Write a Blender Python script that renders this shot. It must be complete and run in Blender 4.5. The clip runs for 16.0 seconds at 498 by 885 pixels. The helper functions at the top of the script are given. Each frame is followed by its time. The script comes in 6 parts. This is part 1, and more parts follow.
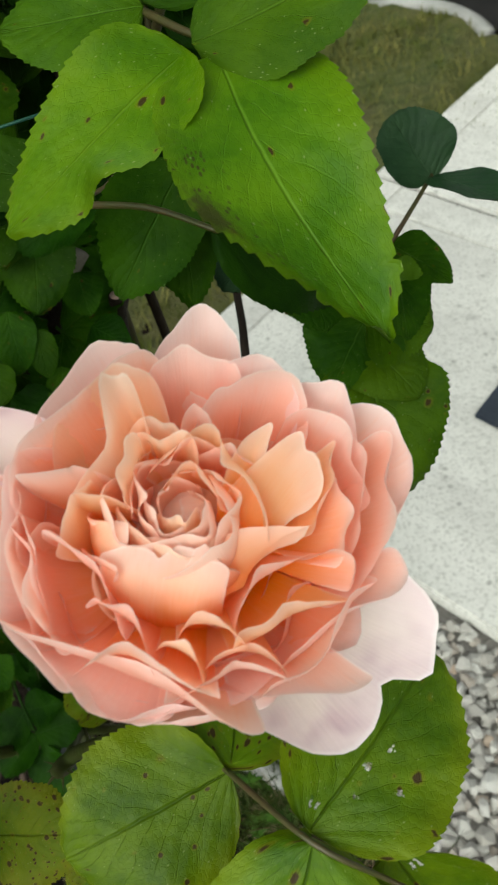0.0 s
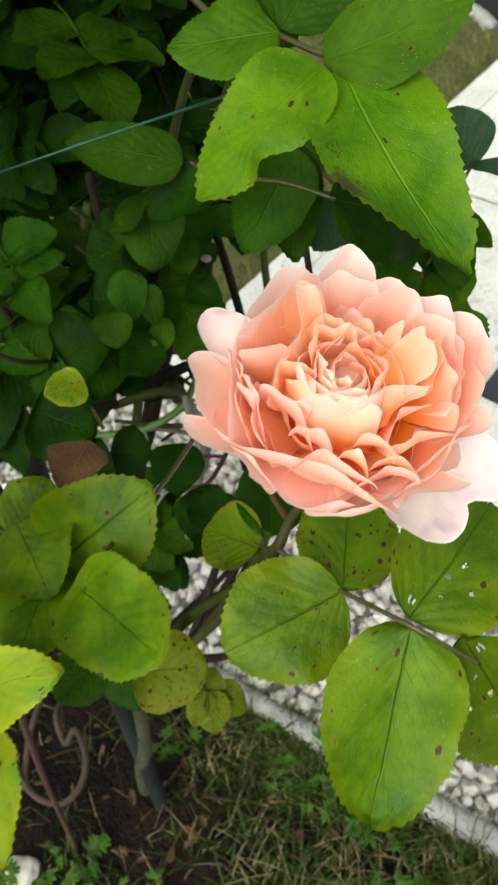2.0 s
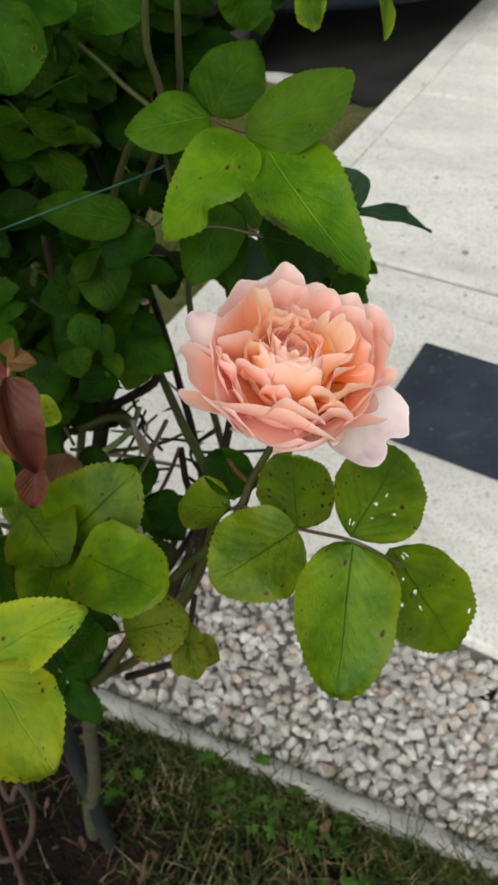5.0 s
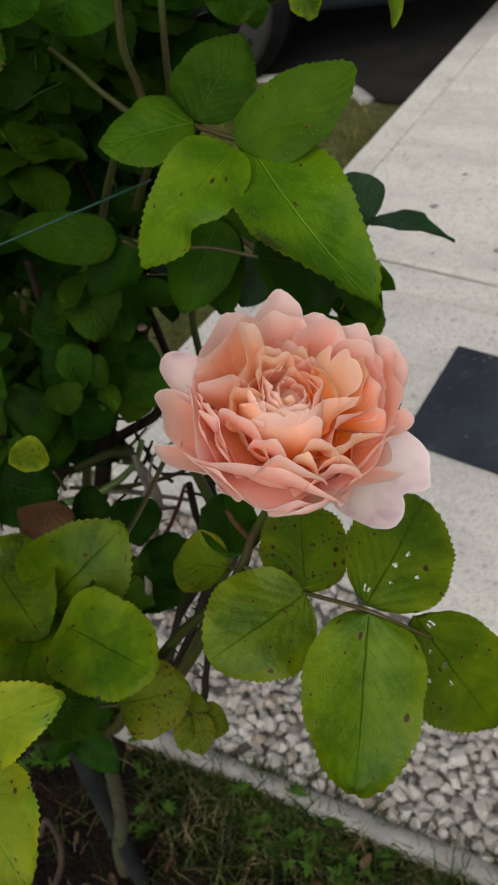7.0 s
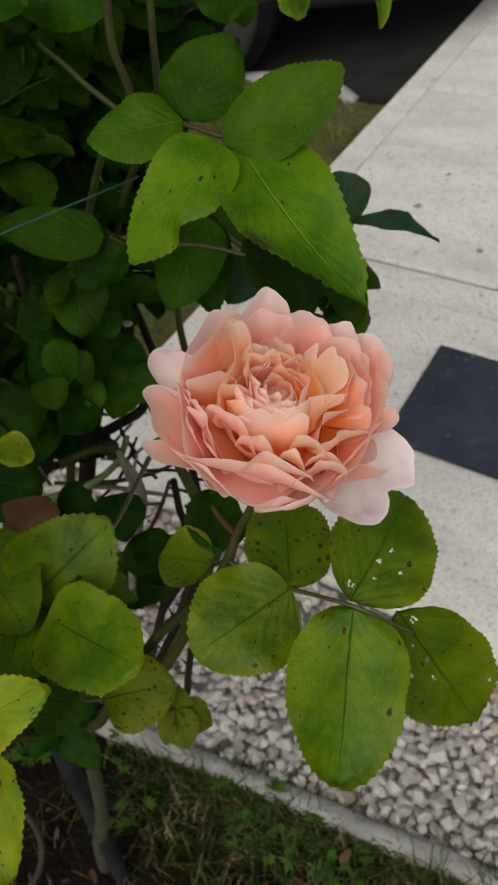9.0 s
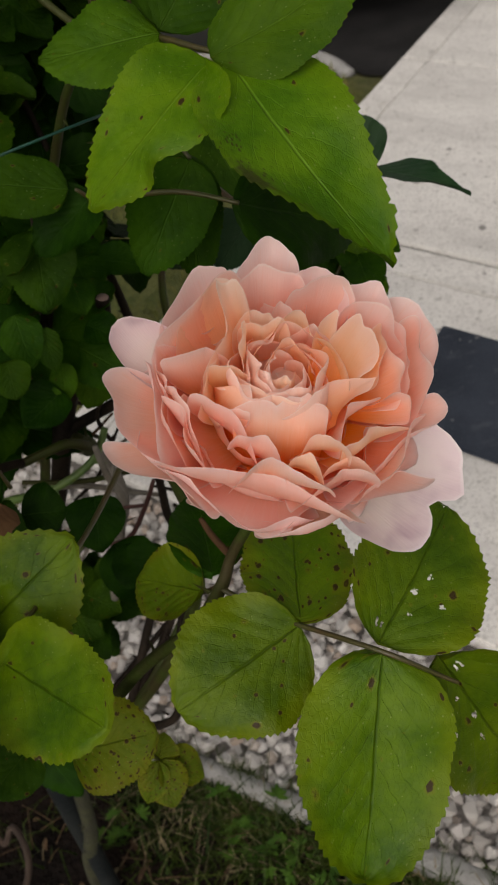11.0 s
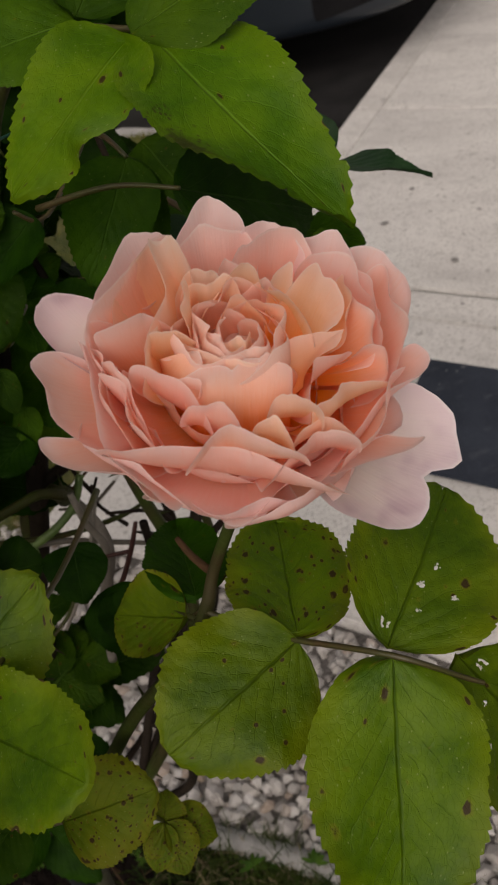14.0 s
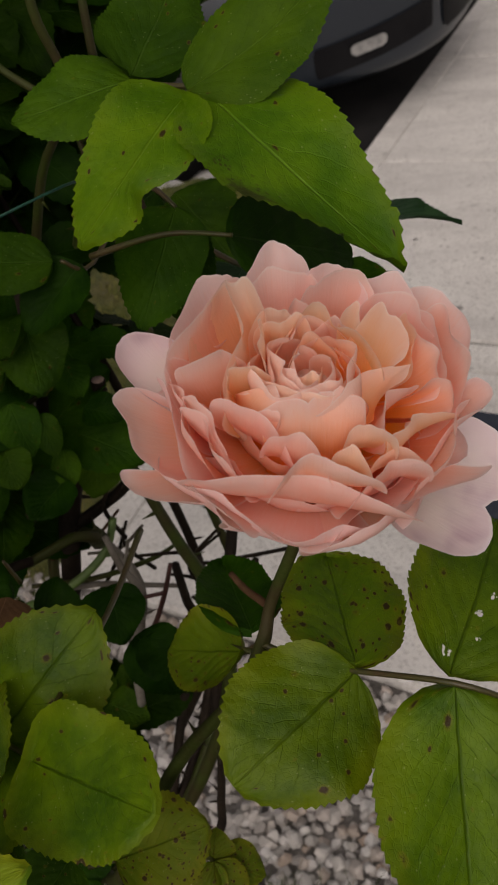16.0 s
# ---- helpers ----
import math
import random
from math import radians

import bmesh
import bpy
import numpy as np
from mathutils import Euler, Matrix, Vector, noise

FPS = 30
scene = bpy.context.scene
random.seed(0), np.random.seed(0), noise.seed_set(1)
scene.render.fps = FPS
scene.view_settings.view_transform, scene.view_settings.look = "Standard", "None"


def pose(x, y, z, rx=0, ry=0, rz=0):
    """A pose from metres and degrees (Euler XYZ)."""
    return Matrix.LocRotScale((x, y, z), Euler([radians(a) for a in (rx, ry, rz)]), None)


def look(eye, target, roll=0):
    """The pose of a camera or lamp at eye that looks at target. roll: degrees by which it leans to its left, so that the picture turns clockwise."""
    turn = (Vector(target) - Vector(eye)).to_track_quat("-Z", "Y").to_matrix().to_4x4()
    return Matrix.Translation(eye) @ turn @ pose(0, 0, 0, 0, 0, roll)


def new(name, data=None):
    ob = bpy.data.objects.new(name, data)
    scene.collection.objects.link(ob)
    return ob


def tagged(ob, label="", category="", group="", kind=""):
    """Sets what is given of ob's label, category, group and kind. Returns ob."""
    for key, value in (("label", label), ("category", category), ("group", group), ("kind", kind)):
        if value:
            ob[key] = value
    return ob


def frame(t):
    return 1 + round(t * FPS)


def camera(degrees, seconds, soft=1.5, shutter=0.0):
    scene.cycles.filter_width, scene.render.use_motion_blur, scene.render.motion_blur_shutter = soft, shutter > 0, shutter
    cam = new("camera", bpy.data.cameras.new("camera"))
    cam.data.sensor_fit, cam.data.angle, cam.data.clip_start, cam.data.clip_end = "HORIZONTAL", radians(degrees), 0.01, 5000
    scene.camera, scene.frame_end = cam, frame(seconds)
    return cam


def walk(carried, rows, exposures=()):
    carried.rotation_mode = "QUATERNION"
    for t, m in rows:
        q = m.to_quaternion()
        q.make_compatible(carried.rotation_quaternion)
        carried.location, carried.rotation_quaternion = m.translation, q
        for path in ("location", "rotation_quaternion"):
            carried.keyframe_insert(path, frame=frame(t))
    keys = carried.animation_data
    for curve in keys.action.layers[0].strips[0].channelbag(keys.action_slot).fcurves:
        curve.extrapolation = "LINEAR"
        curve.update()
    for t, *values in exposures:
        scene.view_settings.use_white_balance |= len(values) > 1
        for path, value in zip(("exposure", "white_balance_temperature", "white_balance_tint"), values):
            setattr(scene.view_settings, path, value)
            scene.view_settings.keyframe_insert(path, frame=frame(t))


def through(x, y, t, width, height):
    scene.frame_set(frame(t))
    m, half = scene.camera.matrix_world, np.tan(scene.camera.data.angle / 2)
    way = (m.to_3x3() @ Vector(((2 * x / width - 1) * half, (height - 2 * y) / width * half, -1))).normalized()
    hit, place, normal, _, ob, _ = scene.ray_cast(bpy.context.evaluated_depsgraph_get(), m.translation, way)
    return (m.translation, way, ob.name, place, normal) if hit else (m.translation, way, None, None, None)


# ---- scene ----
# The camera and its path
cam = camera(31.0, 16.0, soft=1.9, shutter=0.3)
# the small aperture of a close-up lens, focused on the bloom
cam.data.dof.use_dof, cam.data.dof.focus_distance, cam.data.dof.aperture_fstop = True, 0.26, 60.0
PATH = [
    (0, (0.076, -0.071, 1.222), (0.033, 1.338, -0.197), -12.8),
    (0.5, (0.065, -0.081, 1.222), (0.016, 1.346, -0.178), -12.7),
    (1, (0.059, -0.081, 1.218), (0.008, 1.306, -0.222), -12.4),
    (1.5, (0.057, -0.106, 1.234), (-0.023, 1.283, -0.203), -13.0),
    (2, (0.03, -0.15, 1.273), (-0.003, 1.239, -0.165), -12.0),
    (2.5, (0.0, -0.221, 1.306), (0.002, 1.234, -0.067), -11.3),
    (3, (-0.047, -0.274, 1.316), (-0.004, 1.204, -0.031), -11.9),
    (3.5, (-0.087, -0.287, 1.329), (-0.057, 1.203, -0.004), -12.1),
    (4, (-0.108, -0.288, 1.338), (-0.074, 1.217, 0.021), -11.8),
    (4.2, (-0.101, -0.287, 1.334), (-0.009, 1.239, 0.045), -10.5),
    (4.5, (-0.062, -0.278, 1.325), (0.148, 1.201, -0.004), -8.9),
    (4.7, (-0.029, -0.264, 1.323), (0.207, 1.182, -0.038), -9.3),
    (7, (0.014, -0.194, 1.294), (0.175, 1.279, -0.05), -13.3),
    (7.5, (0.011, -0.195, 1.296), (0.186, 1.272, -0.052), -12.6),
    (8, (0.009, -0.197, 1.298), (0.193, 1.267, -0.053), -12.5),
    (8.5, (0.009, -0.197, 1.298), (0.201, 1.262, -0.056), -12.2),
    (9, (0.012, -0.196, 1.296), (0.209, 1.262, -0.058), -11.9),
    (9.5, (0.014, -0.184, 1.286), (0.219, 1.27, -0.072), -11.3),
    (12, (0.025, -0.119, 1.224), (0.211, 1.307, -0.166), -14.4),
    (12.5, (0.026, -0.119, 1.217), (0.215, 1.33, -0.148), -15.9),
    (13, (0.023, -0.121, 1.207), (0.235, 1.363, -0.118), -17.0),
    (13.5, (0.023, -0.121, 1.207), (0.251, 1.383, -0.092), -17.2),
    (14, (0.025, -0.126, 1.206), (0.276, 1.393, -0.071), -17.7),
    (14.5, (0.027, -0.124, 1.202), (0.289, 1.407, -0.057), -18.2),
    (15, (0.021, -0.124, 1.205), (0.292, 1.424, -0.032), -18.4),
    (15.5, (0.014, -0.124, 1.208), (0.298, 1.44, -0.007), -18.1),
    (16, (0.007, -0.129, 1.212), (0.298, 1.45, 0.019), -17.5),
]
EXPOSURES = [(0.0, 0.06, 6550, -3), (1.0, 0.24, 6350, -5), (1.5, 0.36, 6250, -8), (2.2, 0.55, 6800, 0), (3.5, 0.68, 6450, 1), (4.0, 0.80, 7400, 1), (4.5, 0.37, 6600, 2), (7.0, -0.50, 6750, 10), (9.7, -0.57, 6750, 9), (12.0, -0.72, 7150, 18), (13.5, -0.88, 7200, 19), (14.5, -0.80, 7150, 17), (15.5, -0.92, 7150, 20), (16.0, -0.97, 7150, 19)]
walk(cam, [(t, look(eye, target, roll)) for t, eye, target, roll in PATH], EXPOSURES)

# Overcast daylight: a pale sky and a wide, weak sun
world = bpy.data.worlds.new("overcast_sky")
scene.world = world
world.use_nodes = True
_wn = world.node_tree
_sky = _wn.nodes.new("ShaderNodeTexSky")
_sky.sky_type = "NISHITA"
_sky.sun_disc = False
_sky.sun_elevation = radians(42)
_sky.sun_rotation = radians(209)
_sky.air_density, _sky.dust_density, _sky.ozone_density = 1.2, 5.0, 1.0
_bg = _wn.nodes["Background"]
_hs = _wn.nodes.new("ShaderNodeHueSaturation")
_hs.inputs["Saturation"].default_value = 0.12
_wn.links.new(_sky.outputs["Color"], _hs.inputs["Color"])
_wn.links.new(_hs.outputs["Color"], _bg.inputs["Color"])
_bg.inputs["Strength"].default_value = 0.15
_sun = new("sun", bpy.data.lights.new("sun", "SUN"))
_sun.data.energy, _sun.data.angle, _sun.data.color = 1.65, radians(90), (1.0, 0.97, 0.92)
_sun.matrix_world = look((-1.2, -2.2, 2.15), (0.0, 0.0, 0.0))

# Materials
class Nodes:
    """A short way to write node materials."""

    def __init__(self, name):
        self.material = bpy.data.materials.new(name)
        self.material.use_nodes = True
        self.tree = self.material.node_tree
        self.tree.nodes.clear()
        self.result = self.tree.nodes.new("ShaderNodeOutputMaterial")

    def add(self, kind, settings=None, **inputs):
        node = self.tree.nodes.new("ShaderNode" + kind)
        settings = settings or {}
        if "operation" in settings:
            node.operation = settings["operation"]
        if "use_clamp" in settings:
            node.use_clamp = settings["use_clamp"]
        if "data_type" in settings:
            node.data_type = settings["data_type"]
        if "blend_type" in settings:
            node.blend_type = settings["blend_type"]
        if "interpolation_type" in settings:
            node.interpolation_type = settings["interpolation_type"]
        if "feature" in settings:
            node.feature = settings["feature"]
        for key, value in inputs.items():
            slot = node.inputs[int(key[1:])] if key[0] == "i" and key[1:].isdigit() else node.inputs[key.replace("_", " ")]
            if isinstance(value, bpy.types.NodeSocket):
                self.tree.links.new(value, slot)
            else:
                slot.default_value = value
        return node

    def math(self, op, a, b=0.0, clamp=False):
        return self.add("Math", {"operation": op, "use_clamp": clamp}, i0=a, i1=b).outputs[0]

    def mix(self, factor, a, b, blend="MIX"):
        node = self.add("Mix", {"data_type": "RGBA", "blend_type": blend})
        for slot, value in ((0, factor), (6, a), (7, b)):
            if isinstance(value, bpy.types.NodeSocket):
                self.tree.links.new(value, node.inputs[slot])
            else:
                node.inputs[slot].default_value = (*value, 1.0) if isinstance(value, tuple) and len(value) == 3 else value
        return node.outputs[2]

    def noise(self, coords, scale, detail=3.0, rough=0.55):
        return self.add("TexNoise", Vector=coords, Scale=scale, Detail=detail, Roughness=rough).outputs[0]

    def step(self, value, low, high):
        return self.add("MapRange", {"interpolation_type": "SMOOTHSTEP"}, Value=value, From_Min=low, From_Max=high).outputs[0]

    def bump(self, height, strength, distance):
        return self.add("Bump", Height=height, Strength=strength, Distance=distance).outputs[0]

    def surface(self, shader):
        self.tree.links.new(shader, self.result.inputs[0])
        return self.material


def plain(name, c1, c2, scale, rough=0.6, bump_scale=200.0, bump=0.15, depth=0.002, metallic=0.0, coat=0.0, fine=0.35, gloss=0.5):
    """A mottled surface: two tones at two scales and a fine relief."""
    n = Nodes(name)
    at = n.add("TexCoord").outputs["Object"]
    tone = n.step(n.noise(at, scale, 4.0), 0.3, 0.7)
    grain = n.noise(at, bump_scale, 3.0)
    colour = n.mix(tone, c1, c2)
    colour = n.mix(n.math("MULTIPLY", n.step(grain, 0.45, 0.75), fine), colour, tuple(v * 0.6 for v in c1))
    bsdf = n.add("BsdfPrincipled", Base_Color=colour, Roughness=rough, Metallic=metallic, Coat_Weight=coat, Specular_IOR_Level=gloss, Normal=n.bump(grain, bump, depth))
    return n.surface(bsdf.outputs[0])


def leaf_material(name, dark, light, edge=None, spots=0.0, holes=False, gloss=0.5, through=0.2, blotch=None, groove=False, shine=0.2, scar=False):
    """A rose leaflet: veins, mottling, rust spots and light that comes through."""
    n = Nodes(name)
    uv = n.add("TexCoord").outputs["UV"]
    obj = n.add("TexCoord").outputs["Object"]
    info = n.add("ObjectInfo").outputs["Random"]
    sep = n.add("SeparateXYZ", Vector=uv)
    u, v = sep.outputs[0], sep.outputs[1]
    side = n.math("ABSOLUTE", n.math("SUBTRACT", u, 0.5))
    shift = n.add("CombineXYZ", X=n.math("MULTIPLY", info, 9.0), Y=n.math("MULTIPLY", info, 5.0), Z=0.0).outputs[0]
    spot_at = n.add("VectorMath", {"operation": "ADD"}, i0=uv, i1=shift).outputs[0]
    big = n.noise(n.add("VectorMath", {"operation": "ADD"}, i0=obj, i1=shift).outputs[0], 55.0, 4.0)
    fine = n.noise(obj, 420.0, 3.0)
    colour = n.mix(n.step(big, 0.28, 0.76), dark, light)
    colour = n.mix(n.math("MULTIPLY", n.step(fine, 0.4, 0.7), 0.22), colour, light)
    # veins: a midrib, bowed laterals and a fine net
    sway = n.math("MULTIPLY", n.math("SUBTRACT", n.noise(n.add("CombineXYZ", X=n.math("MULTIPLY", info, 9.0), Y=v, Z=0.0).outputs[0], 5.0, 2.0), 0.5), 0.030)
    off_rib = n.math("ABSOLUTE", n.math("ADD", n.math("SUBTRACT", u, 0.5), sway))
    rib = n.math("MULTIPLY", n.step(off_rib, 0.016, 0.002), n.math("SUBTRACT", 1.0, n.math("MULTIPLY", v, 0.65)))
    bow = n.math("ADD", n.math("MULTIPLY", side, 1.15), n.math("MULTIPLY", n.math("MULTIPLY", side, side), -0.7))
    phase = n.math("MULTIPLY", n.math("ADD", n.math("SUBTRACT", v, bow), n.math("MULTIPLY", n.math("SUBTRACT", n.noise(spot_at, 3.5, 3.0), 0.5), 0.16)), 46.0)
    wave = n.math("SINE", phase)
    broken = n.step(n.noise(spot_at, 14.0, 2.0), 0.35, 0.6)
    lateral = n.math("MULTIPLY", n.math("MULTIPLY", n.step(wave, 0.975, 1.0), broken), n.step(side, 0.46, 0.12))
    net = n.add("TexVoronoi", {"feature": "DISTANCE_TO_EDGE"}, Vector=uv, Scale=30.0).outputs[0]
    mesh_vein = n.step(net, 0.10, 0.0)
    veins = n.math("MAXIMUM", rib, n.math("MULTIPLY", lateral, 0.34))
    if groove:
        colour = n.mix(n.math("MULTIPLY", veins, 0.70), colour, tuple(c * 0.55 for c in dark))
    else:
        colour = n.mix(n.math("MULTIPLY", veins, 0.45), colour, tuple(min(1.0, c * 1.5 + 0.02) for c in light))
    colour = n.mix(n.math("MULTIPLY", mesh_vein, 0.03), colour, tuple(c * 0.6 for c in dark))
    if edge:
        colour = n.mix(n.math("MULTIPLY", n.step(n.math("ADD", n.math("MULTIPLY", side, 1.6), n.math("MULTIPLY", big, 0.4)), 0.66, 1.05), 0.42), colour, edge)
    if blotch:
        colour = n.mix(n.step(n.noise(spot_at, 2.2, 3.0), 0.52, 0.66), colour, blotch)
    tint = n.add("HueSaturation", Hue=n.math("ADD", 0.491, n.math("MULTIPLY", info, 0.018)), Saturation=1.0, Value=n.math("ADD", 0.88, n.math("MULTIPLY", info, 0.24)), Color=colour)
    colour = tint.outputs[0]
    if spots:
        rim = n.math("ADD", n.math("MULTIPLY", n.math("POWER", n.math("MULTIPLY", side, 2.0), 3.0), 0.34), n.math("MULTIPLY", n.math("SUBTRACT", n.noise(spot_at, 2.6, 2.0), 0.52), 0.9))
        for size, keep in ((9.0, 1.0 - spots), (17.0, 1.0 - spots * 0.8)):
            cell = n.add("TexVoronoi", Vector=spot_at, Scale=size)
            chosen = n.math("GREATER_THAN", n.math("ADD", n.add("SeparateColor", Color=cell.outputs["Color"]).outputs[0], n.math("MULTIPLY", rim, min(1.0, spots * 4.0))), keep)
            ragged = n.math("ADD", cell.outputs["Distance"], n.math("MULTIPLY", n.noise(uv, 40.0), 0.25))
            halo = n.math("MULTIPLY", n.step(ragged, 0.54, 0.36), chosen)
            colour = n.mix(n.math("MULTIPLY", halo, 0.35), colour, (0.16, 0.13, 0.01))
            colour = n.mix(n.math("MULTIPLY", n.math("MULTIPLY", n.step(ragged, 0.40, 0.30), chosen), 0.92), colour, (0.030, 0.014, 0.007))
    if spots:
        # pale flecks of dust and dried rain
        cell = n.add("TexVoronoi", Vector=spot_at, Scale=38.0)
        chosen = n.math("GREATER_THAN", n.add("SeparateColor", Color=cell.outputs["Color"]).outputs[2], 0.955)
        colour = n.mix(n.math("MULTIPLY", n.math("MULTIPLY", n.step(cell.outputs["Distance"], 0.22, 0.10), chosen), 0.30), colour, (0.34, 0.38, 0.20))
    if scar:
        # a bitten, browned patch on one margin with specks round it
        off = n.add("VectorMath", {"operation": "SUBTRACT"}, i0=uv, i1=(0.95, 0.52, 0.0)).outputs[0]
        away = n.add("VectorMath", {"operation": "LENGTH"}, i0=off).outputs["Value"]
        patch = n.step(n.math("ADD", away, n.math("MULTIPLY", n.noise(uv, 30.0), 0.16)), 0.20, 0.11)
        cell = n.add("TexVoronoi", Vector=uv, Scale=42.0)
        chosen = n.math("GREATER_THAN", n.add("SeparateColor", Color=cell.outputs["Color"]).outputs[0], 0.62)
        zone = n.math("MULTIPLY", n.math("MULTIPLY", n.step(u, 0.66, 0.86), n.step(v, 0.22, 0.36)), n.step(v, 0.95, 0.60))
        specks = n.math("MULTIPLY", n.math("MULTIPLY", n.step(cell.outputs["Distance"], 0.45, 0.25), chosen), zone)
        colour = n.mix(n.math("MULTIPLY", n.math("MAXIMUM", patch, specks), 0.8), colour, (0.030, 0.022, 0.010))
    quilt = n.noise(n.add("VectorMath", {"operation": "ADD"}, i0=obj, i1=shift).outputs[0], 190.0, 2.0)
    height = n.math("ADD", n.math("MULTIPLY", quilt, 0.9), n.math("SUBTRACT", n.math("MULTIPLY", fine, 0.25), n.math("ADD", n.math("ADD", veins, n.math("MULTIPLY", wave, 0.10)), n.math("MULTIPLY", mesh_vein, 0.07))))
    normal = n.bump(height, 0.7, 0.0009)
    rough = n.math("ADD", gloss - 0.06, n.math("MULTIPLY", big, 0.16))
    bsdf = n.add("BsdfPrincipled", Base_Color=colour, Roughness=rough, Specular_IOR_Level=shine, Normal=normal)
    back = n.add("BsdfTranslucent", Color=n.mix(1.0, colour, (1.0, 1.0, 0.45), "MULTIPLY"), Normal=normal)
    out = n.add("MixShader", i0=through, i1=bsdf.outputs[0], i2=back.outputs[0]).outputs[0]
    if holes:
        cell = n.add("TexVoronoi", Vector=uv, Scale=8.0)
        chosen = n.math("GREATER_THAN", n.add("SeparateColor", Color=cell.outputs["Color"]).outputs[1], 0.76)
        ragged = n.math("ADD", cell.outputs["Distance"], n.math("MULTIPLY", n.noise(uv, 45.0), 0.5))
        gap = n.math("MULTIPLY", n.math("LESS_THAN", ragged, 0.40), chosen)
        out = n.add("MixShader", i0=gap, i1=out, i2=n.add("BsdfTransparent").outputs[0]).outputs[0]
    return n.surface(out)


def petal_material(name, base, middle, rim, through=0.28, tinge=None):
    """A rose petal: warm at its foot, paler to the rim, with fine lengthwise veins."""
    n = Nodes(name)
    uv = n.add("TexCoord").outputs["UV"]
    obj = n.add("TexCoord").outputs["Object"]
    info = n.add("ObjectInfo").outputs["Random"]
    sep = n.add("SeparateXYZ", Vector=uv)
    u, v = sep.outputs[0], sep.outputs[1]
    soft = n.noise(obj, 70.0, 3.0)
    along = n.math("ADD", v, n.math("MULTIPLY", n.math("SUBTRACT", soft, 0.5), 0.35))
    colour = n.mix(n.step(along, 0.15, 0.62), base, middle)
    colour = n.mix(n.step(along, 0.55, 1.02), colour, rim)
    stretch = n.add("CombineXYZ", X=n.math("MULTIPLY", u, 34.0), Y=n.math("MULTIPLY", v, 2.5), Z=n.math("MULTIPLY", info, 7.0)).outputs[0]
    streak = n.noise(stretch, 1.6, 3.0)
    colour = n.mix(n.math("MULTIPLY", n.step(streak, 0.45, 0.75), 0.13), colour, tuple(min(1, c * 1.08) for c in rim))
    colour = n.mix(n.math("MULTIPLY", n.step(streak, 0.46, 0.28), 0.11), colour, base)
    colour = n.add("HueSaturation", Hue=n.math("ADD", 0.494, n.math("MULTIPLY", info, 0.012)), Saturation=n.math("ADD", 0.92, n.math("MULTIPLY", info, 0.16)), Value=1.0, Color=colour).outputs[0]
    if tinge:
        # lilac bruising in streaks towards the rim
        bruise = n.math("MULTIPLY", n.step(n.noise(obj, 55.0, 2.0), 0.50, 0.66), n.step(v, 0.60, 0.95))
        colour = n.mix(n.math("MULTIPLY", bruise, n.math("ADD", 0.25, n.math("MULTIPLY", streak, 0.6))), colour, tinge)
    side = n.math("MULTIPLY", n.math("ABSOLUTE", n.math("SUBTRACT", u, 0.5)), 2.0)
    margin = n.math("MAXIMUM", v, n.math("MULTIPLY", side, n.step(v, 0.25, 0.6)))
    colour = n.mix(n.math("MULTIPLY", n.step(margin, 0.88, 0.99), 0.35), colour, tuple(min(0.98, c * 0.8 + 0.20) for c in rim))
    colour = n.mix(n.math("MULTIPLY", n.step(margin, 0.972, 0.992), 0.75), colour, tuple(min(0.99, c * 0.6 + 0.40) for c in rim))
    normal = n.bump(n.math("ADD", n.math("MULTIPLY", streak, 0.6), n.math("MULTIPLY", n.noise(obj, 260.0), 0.8)), 0.20, 0.0006)
    bsdf = n.add("BsdfPrincipled", Base_Color=colour, Roughness=0.46, Specular_IOR_Level=0.32, Sheen_Weight=0.04, Normal=normal)
    back = n.add("BsdfTranslucent", Color=colour, Normal=normal)
    return n.surface(n.add("MixShader", i0=through, i1=bsdf.outputs[0], i2=back.outputs[0]).outputs[0])


